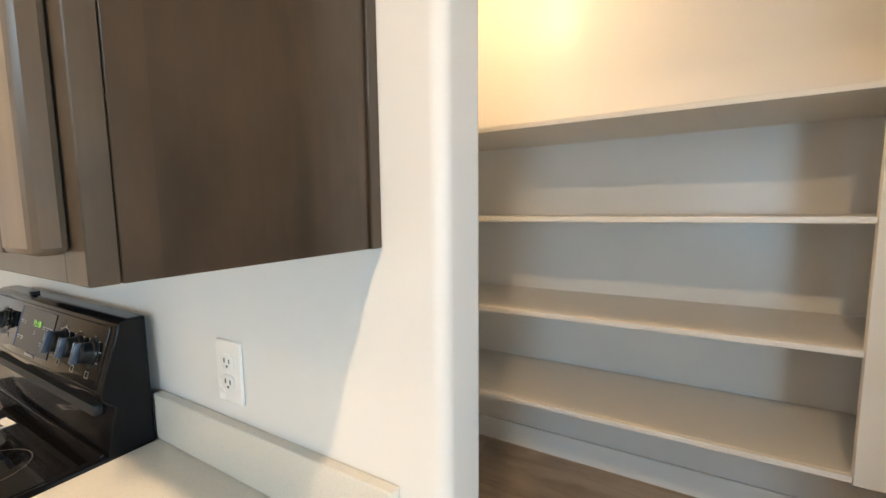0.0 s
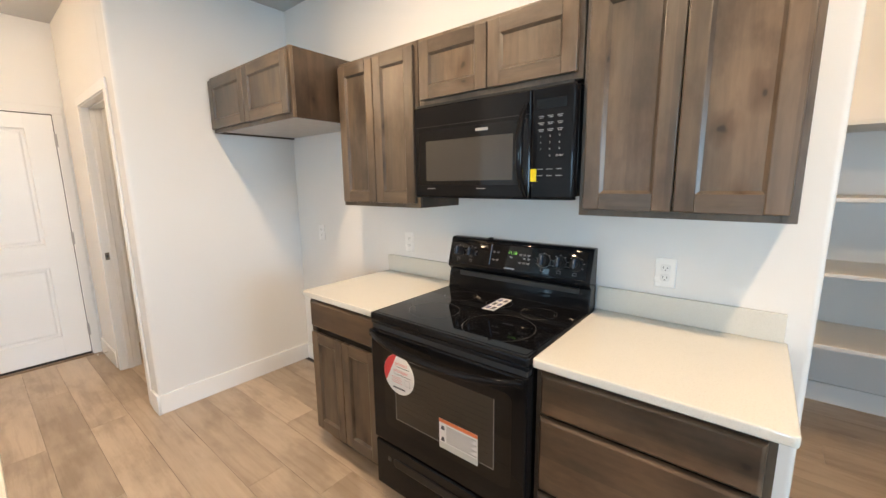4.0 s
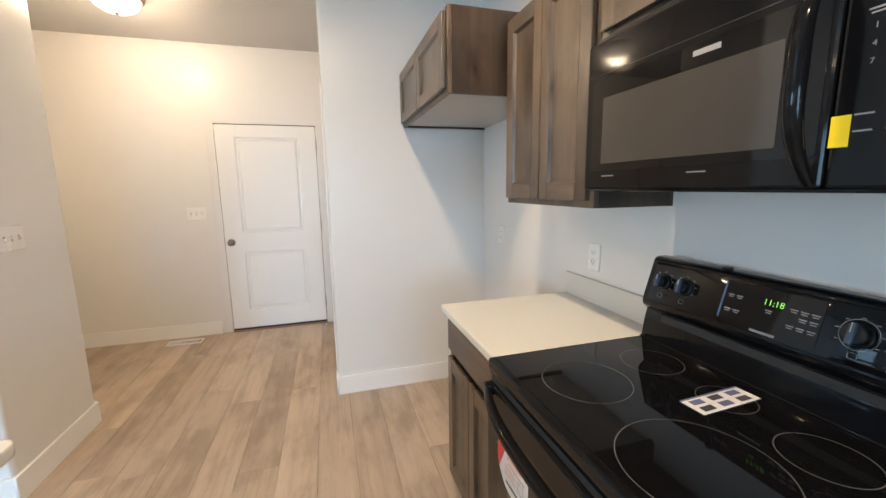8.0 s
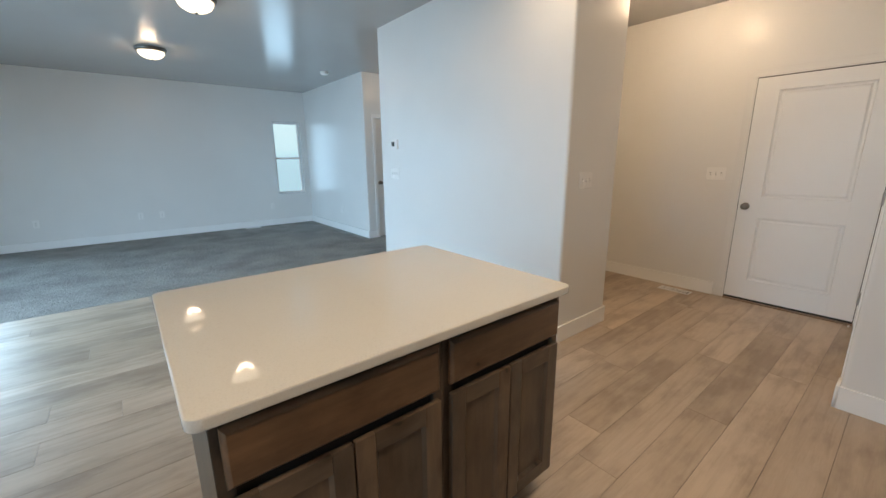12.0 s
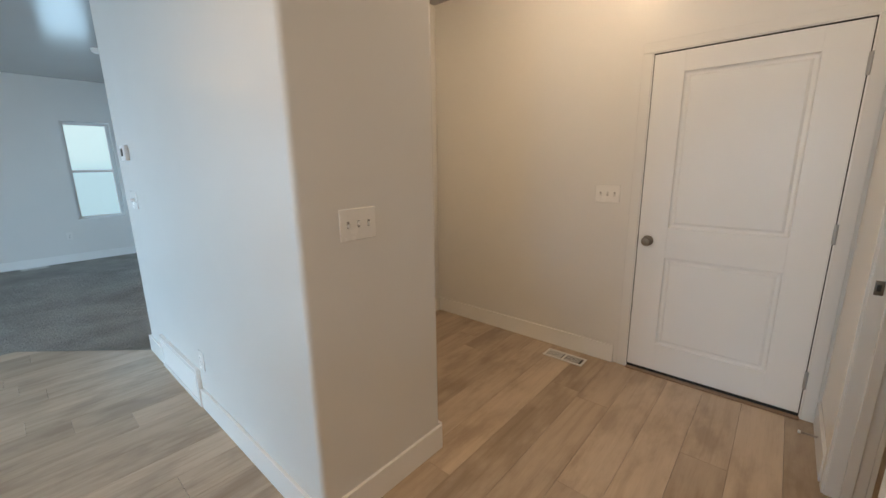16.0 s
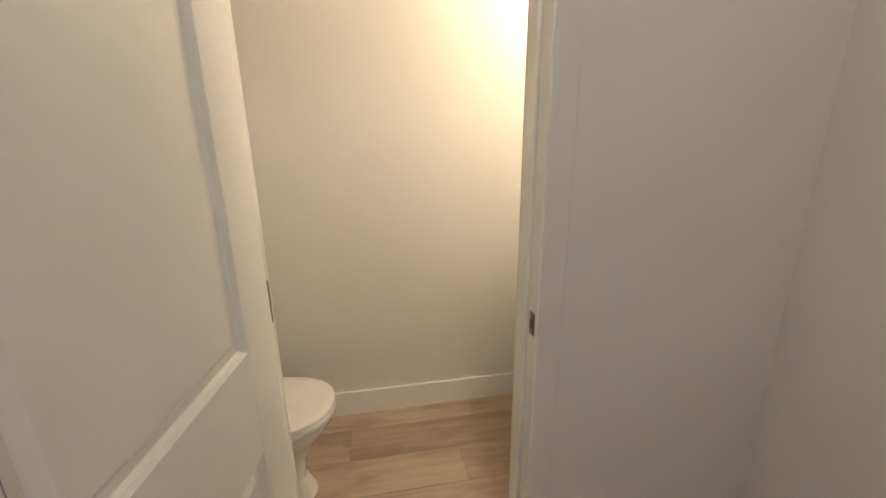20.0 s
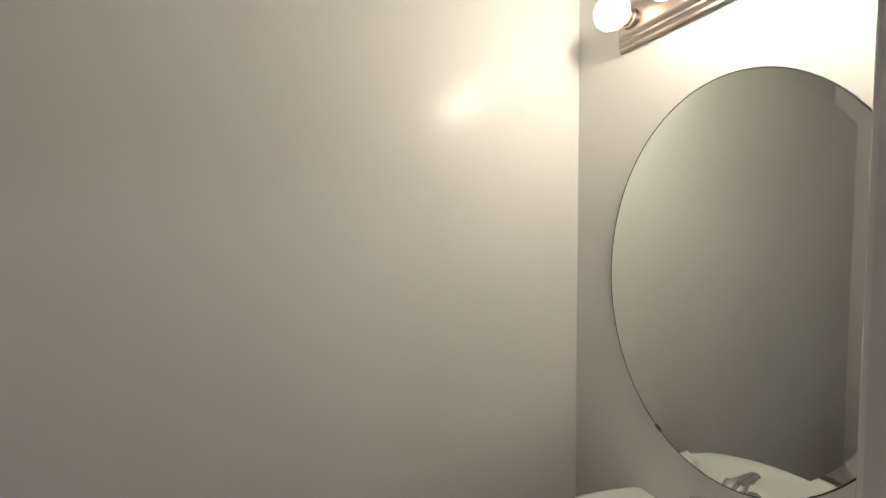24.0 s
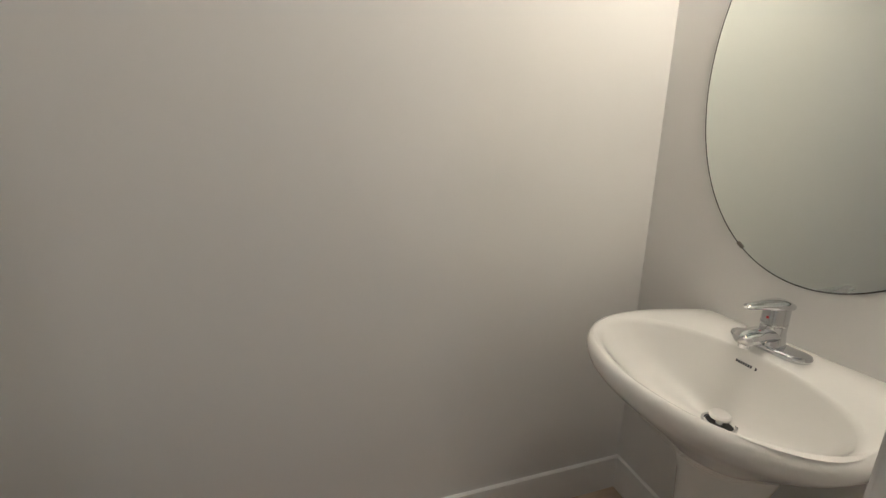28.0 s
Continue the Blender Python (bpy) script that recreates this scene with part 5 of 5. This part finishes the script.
def sink():
    """Wall-hung pedestal basin; local y runs out from the wall, x along it."""
    t = thing("pedestal_sink", pose(XG, -4.404, 0, 0, 0, -90), "white ceramic pedestal sink with wide oval basin", "sink")
    n = 104
    rim = 0.805

    half = [(0.0, 0.0), (0.10, 0.0), (0.195, 0.0), (0.218, 0.006), (0.229, 0.030), (0.248, 0.090), (0.262, 0.160), (0.263, 0.225),
            (0.250, 0.298), (0.220, 0.360), (0.172, 0.412), (0.110, 0.447), (0.052, 0.461), (0.0, 0.464)]

    def spline(u):
        """A smooth run through the half outline; u from 0 to 1."""
        q = u * (len(half) - 1)
        i = min(int(q), len(half) - 2)
        f = q - i
        p = [Vector(half[min(max(j, 0), len(half) - 1)]) for j in (i - 1, i, i + 1, i + 2)]
        return 0.5 * ((2 * p[1]) + (p[2] - p[0]) * f + (2 * p[0] - 5 * p[1] + 4 * p[2] - p[3]) * f ** 2 + (3 * p[1] - p[0] - 3 * p[2] + p[3]) * f ** 3)

    def outline(k, inset=0.0):
        u = 2 * k / n
        c = spline(u if u <= 1 else 2 - u)
        d = Vector((c.x if u <= 1 else -c.x, c.y - 0.21))
        L = d.length
        d *= max(0.0, (L - inset)) / L
        q = min(max((d.y + 0.09) / 0.24, 0.0), 1.0)
        q = q * q * (3 - 2 * q)
        return d.x * (0.985 + 0.075 * q) + 0.010 * (1 - q), max(d.y + 0.21, 0.0008)

    def bowl(k, f, z):
        # same way round as the outline, starting at the middle of the back
        a = -math.pi / 2 + 2 * math.pi * k / n
        c, s = math.cos(a), math.sin(a)
        ease = min(max((s + 0.35) / 1.1, 0.0), 1.0)
        ease = ease * ease * (3 - 2 * ease)
        return ((-0.004 + (0.230 + 0.020 * ease) * c) * f, 0.200 + 0.066 * f + (0.170 if s >= 0 else 0.134) * f * s, rim - 0.93 * (z[0] * (1 - ease) + z[1] * ease))

    one = bmesh.new()
    rows = []
    for ins, z in ((0.15, rim - 0.192), (0.098, rim - 0.138), (0.050, rim - 0.090), (0.018, rim - 0.057), (0.004, rim - 0.037), (0.0, rim - 0.021), (0.002, rim - 0.010), (0.007, rim - 0.003), (0.015, rim)):
        rows.append([one.verts.new((*outline(k, ins), z)) for k in range(n)])
    for f, z in ((1.05, (0.0004, 0.0006)), (1.02, (0.002, 0.004)), (0.99, (0.006, 0.009)), (0.965, (0.013, 0.016)), (0.91, (0.04, 0.032)), (0.80, (0.078, 0.060)), (0.64, (0.118, 0.095)), (0.42, (0.146, 0.130)), (0.2, (0.160, 0.152)), (0.085, (0.164, 0.160))):
        rows.append([one.verts.new(bowl(k, f, z)) for k in range(n)])
    for a, b in zip(rows, rows[1:]):
        for k in range(n):
            one.faces.new((a[k], a[(k + 1) % n], b[(k + 1) % n], b[k]))
    one.faces.new(rows[0][::-1])
    one.faces.new(rows[-1])
    bmesh.ops.recalc_face_normals(one, faces=one.faces[:])
    me_ob = part("basin", one, CERAMIC, t)
    me_ob.data.set_sharp_from_angle(angle=radians(75))
    part("pedestal", lathe([(0.13, 0), (0.125, 0.03), (0.085, 0.10), (0.075, 0.30), (0.085, 0.50), (0.12, 0.625)], 32, m=Matrix.Translation((0, 0.17, 0)) @ Matrix.Diagonal((1.0, 0.85, 1, 1))), CERAMIC, t)
    dm = Matrix.Translation((-0.004, 0.206, rim - 0.1450))
    dr = part("drain", lathe([(0.034, -0.0045), (0.033, 0.0005), (0.028, 0.0), (0.026, -0.006), (0.026, -0.02)], 28, m=dm), CHROME, t, "chrome drain ring")
    # flat dark disc stands in for the shade down the drain hole
    part("drain_shadow", lathe([(0, -0.003), (0.0265, -0.003)], 24, m=dm), SLOT, dr)
    part("plug", lathe([(0.006, -0.003), (0.006, 0.010), (0.0195, 0.012), (0.0205, 0.017), (0.0175, 0.021), (0, 0.0225)], 24, m=dm), WHITE_PLASTIC, dr, "pale pop-up plug")
    for k in range(9):
        if k == 1:
            continue
        part("maker_mark", box(-0.022 + 0.005 * k, -0.0185 + 0.005 * k, 0, 0.0006, -0.003, 0.003), INK, t, at=Matrix.Translation((0.010, 0.1412, rim - 0.028)) @ pose(0, 0, 0, 9))
    # faucet
    fa = thing("faucet", pose(XG, -4.42, rim - 0.001, 0, 0, -90), "chrome single-lever basin faucet", "faucet")
    part("base", slab(rounded_rect(-0.078, 0.078, 0.048, 0.104, 0.027, 8), 0.0, 0.014, 0.006), CHROME, fa)
    part("column", lathe([(0.029, 0.008), (0.0265, 0.020), (0.0235, 0.035), (0.0235, 0.088), (0.0225, 0.094), (0.012, 0.098), (0, 0.099)], 28, m=Matrix.Translation((0, 0.075, 0))), CHROME, fa)
    part("collar", lathe([(0.0238, 0.056), (0.0246, 0.058), (0.0246, 0.060), (0.0238, 0.062)], 28, m=Matrix.Translation((0, 0.075, 0))), CHROME, fa)
    # short wide spout with a blunt rounded nose
    sp = [(0, 0.064, 0.030), (0, 0.096, 0.036), (0, 0.126, 0.037), (0, 0.152, 0.034), (0, 0.166, 0.031), (0, 0.173, 0.028)]
    one = tube(sp, [0.022, 0.0235, 0.0235, 0.022, 0.016, 0.005], 20)
    one.transform(Matrix.Translation((0, 0, 0.033)) @ Matrix.Diagonal((1, 1, 0.70, 1)) @ Matrix.Translation((0, 0, -0.033)))
    part("spout", one, CHROME, fa)
    part("aerator", lathe([(0.011, 0), (0.011, -0.008), (0, -0.008)], 16, m=Matrix.Translation((0, 0.150, 0.021))), CHROME, fa)
    # lever: cap over the column running out to a thin flat tip
    hp = [(0, 0.056, 0.074), (0, 0.058, 0.090), (0, 0.074, 0.099), (0, 0.100, 0.104), (0, 0.132, 0.108), (0, 0.160, 0.109), (0, 0.168, 0.108)]
    one = tube(hp, [0.010, 0.022, 0.0245, 0.019, 0.014, 0.011, 0.004], 18)
    one.transform(Matrix.Translation((0, 0, 0.100)) @ Matrix.Diagonal((1, 1, 0.55, 1)) @ Matrix.Translation((0, 0, -0.100)))
    part("lever", one, CHROME, fa)
    part("temperature_dot", lathe([(0.003, 0), (0.0022, 0.0012), (0, 0.0015)], 12, m=Matrix.Translation((0, 0.0982, 0.074)) @ pose(0, 0, 0, -90)), RED, fa, "small red dot")


sink()


def mirror():
    t = thing("mirror", pose(XG, -4.42, 1.392, 0, 0, -90), "frameless oval wall mirror over the sink", "mirror")
    n = 96
    one = bmesh.new()
    rows = []
    for f, y in ((1.0, 0.001), (1.0, 0.0060), (0.93, 0.0067)):
        fx, fz = (0.305 - (1 - f) * 0.32), (0.457 - (1 - f) * 0.32)
        rows.append([one.verts.new((fx * math.cos(2 * math.pi * k / n), y, fz * math.sin(2 * math.pi * k / n))) for k in range(n)])
    for a, b in zip(rows, rows[1:]):
        for k in range(n):
            one.faces.new((a[k], a[(k + 1) % n], b[(k + 1) % n], b[k]))
    one.faces.new(rows[-1])
    one.faces.new(rows[0][::-1])
    bmesh.ops.recalc_face_normals(one, faces=one.faces[:])
    part("glass", one, MIRROR, t, smooth=False)
    ring = [(0.3062 * math.cos(2 * math.pi * k / 96), 0.0045, 0.4582 * math.sin(2 * math.pi * k / 96)) for k in range(97)]
    part("edge", tube(ring, 0.0020, 6), SLOT, t, "thin dark ground glass edge")
    for x in (-0.15, 0.15):
        z = -0.457 * math.sqrt(1 - (x / 0.305) ** 2)
        k = 1.0 if x > 0 else 0.6
        c = box(-0.009 * k, 0.009 * k, 0.001, 0.009, -0.004 * k, 0.004 * k, 0.0008, 1)
        c.transform(Matrix.Translation((x, 0, z)) @ pose(0, 0, 0, 0, -38 if x > 0 else 38))
        part("clip", c, BRONZE if x > 0 else VINYL, t, "small dark metal clip" if x > 0 else "small pale plastic clip")


mirror()


def vanity_light():
    t = thing("vanity_light", pose(XG, -4.42, 2.066, 0, 0, -90), "nickel bar light with round lit bulbs over the mirror", "wall light")
    L = 0.283
    # fluted channel: stepped curve from the wall out to a flat face
    profile = [(0.0005, -0.060), (0.008, -0.062), (0.013, -0.058), (0.014, -0.052), (0.020, -0.050), (0.025, -0.045), (0.026, -0.040), (0.032, -0.037), (0.036, -0.032), (0.037, -0.027), (0.040, 0.0)]
    profile += [(y, -z) for y, z in profile[-2::-1]]
    one = bmesh.new()
    n = len(profile)
    ends = []
    for x, k in ((-L, 1.0), (L, 1.0)):
        ends.append([one.verts.new((x * (1 - 0.10 * (y / 0.04) ** 2), y, z)) for y, z in profile])
    for i in range(n - 1):
        one.faces.new((ends[0][i], ends[0][i + 1], ends[1][i + 1], ends[1][i]))
    one.faces.new(ends[0])
    one.faces.new(ends[1][::-1])
    bmesh.ops.recalc_face_normals(one, faces=one.faces[:])
    part("channel", one, NICKEL, t, "brushed nickel fluted channel")
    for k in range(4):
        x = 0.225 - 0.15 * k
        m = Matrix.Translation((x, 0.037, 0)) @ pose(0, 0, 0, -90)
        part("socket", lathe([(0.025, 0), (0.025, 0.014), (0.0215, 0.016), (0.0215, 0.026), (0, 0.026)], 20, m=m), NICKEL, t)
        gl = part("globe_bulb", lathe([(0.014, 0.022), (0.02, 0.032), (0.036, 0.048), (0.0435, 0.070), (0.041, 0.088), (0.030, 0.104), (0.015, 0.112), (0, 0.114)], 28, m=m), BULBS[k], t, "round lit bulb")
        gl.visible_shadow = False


vanity_light()


# ---- floors, piece by piece ----
def carpet():
    one = bmesh.new()
    pts = [(XL - 0.11, YS), (XE, YS), (XE, -5.86), (-0.74, -5.86), (-1.468, -5.035), (-4.6, -5.035), (-4.6, YP), (XL - 0.11, YP)]
    f = one.faces.new([one.verts.new((x, y, 0.003)) for x, y in pts])
    bmesh.ops.triangulate(one, faces=[f])
    ob = structure("carpet", one, CARPET, "dark grey cut-pile carpet", "carpet")
    one = bmesh.new()
    rnd = random.Random(5)
    tuft = 0
    while tuft < 26000:
        x, y = rnd.uniform(-2.2, 3.0), rnd.uniform(-8.6, -5.05)
        if y > -5.87 and (x > -0.745 or x < -1.46 or (x + 0.74) * -0.825 / 0.728 < (y + 5.86)):
            continue
        tuft += 1
        a, r = rnd.uniform(0, 6.28), rnd.uniform(0.004, 0.009)
        h = rnd.uniform(0.004, 0.009)
        b = [one.verts.new((x + r * math.cos(a + k * 2.09), y + r * math.sin(a + k * 2.09), 0.003)) for k in range(3)]
        tip = one.verts.new((x + rnd.uniform(-0.005, 0.005), y + rnd.uniform(-0.005, 0.005), 0.003 + h))
        for k in range(3):
            one.faces.new((b[k], b[(k + 1) % 3], tip))
    pile = part("pile", one, CARPET, ob, smooth=False)
    pile["kind"] = "stuff"


carpet()


def planks():
    rnd = random.Random(11)
    fl = tagged(new("plank_floor"), "light oak vinyl plank floor laid lengthwise down the hall", "floor", kind="structure")
    w, L, g = 0.195, 1.52, 0.0013
    meshes = {}

    def piece(x0, x1, y0, y1):
        key = (round(x1 - x0, 3), round(y1 - y0, 3))
        if key not in meshes:
            one = box(0, key[0] - g, 0, key[1] - g, -0.007, 0.0)
            es = [e for e in one.edges if all(v.co.z > -0.001 for v in e.verts)]
            bmesh.ops.bevel(one, geom=es, offset=0.0007, segments=1, affect="EDGES")
            me = bpy.data.meshes.new("plank")
            one.to_mesh(me)
            one.free()
            me.materials.append(PLANK)
            meshes[key] = me
        ob = new("plank", meshes[key])
        ob.location = (x0, y0, 0)
        ob.parent = fl

    y = -5.898
    while y < PB:
        y1 = min(y + w, PB)
        spans = []
        ym = (y + y1) / 2
        if ym > 0.0:
            spans = [(0.2, PE)] if ym > 0.115 else [(XK, 2.12)]
            if ym < 0.5:
                spans.append((XG, XF - 0.115))
        elif ym > YW:
            spans = [(XG, XE)]
        elif ym > YB:
            spans = [(XG, XN), (XT, XE)]
        elif ym > YF - 0.05:
            spans = [(XG, XT - 0.115), (XT, XE)]
        elif ym > -5.035:
            spans = [(XT, XE)]
        else:
            spans = [(XT, XE)]
        off = rnd.uniform(0, L)
        for a, b in spans:
            x = a - off % L
            while x < b:
                p, q = max(x, a), min(x + L, b)
                if q - p > 0.01:
                    if p > 2.0 and ym < 0:
                        q = b
                        piece(p, q, y, y1)
                        break
                    piece(p, q, y, y1)
                x += L
        y = y1


planks()
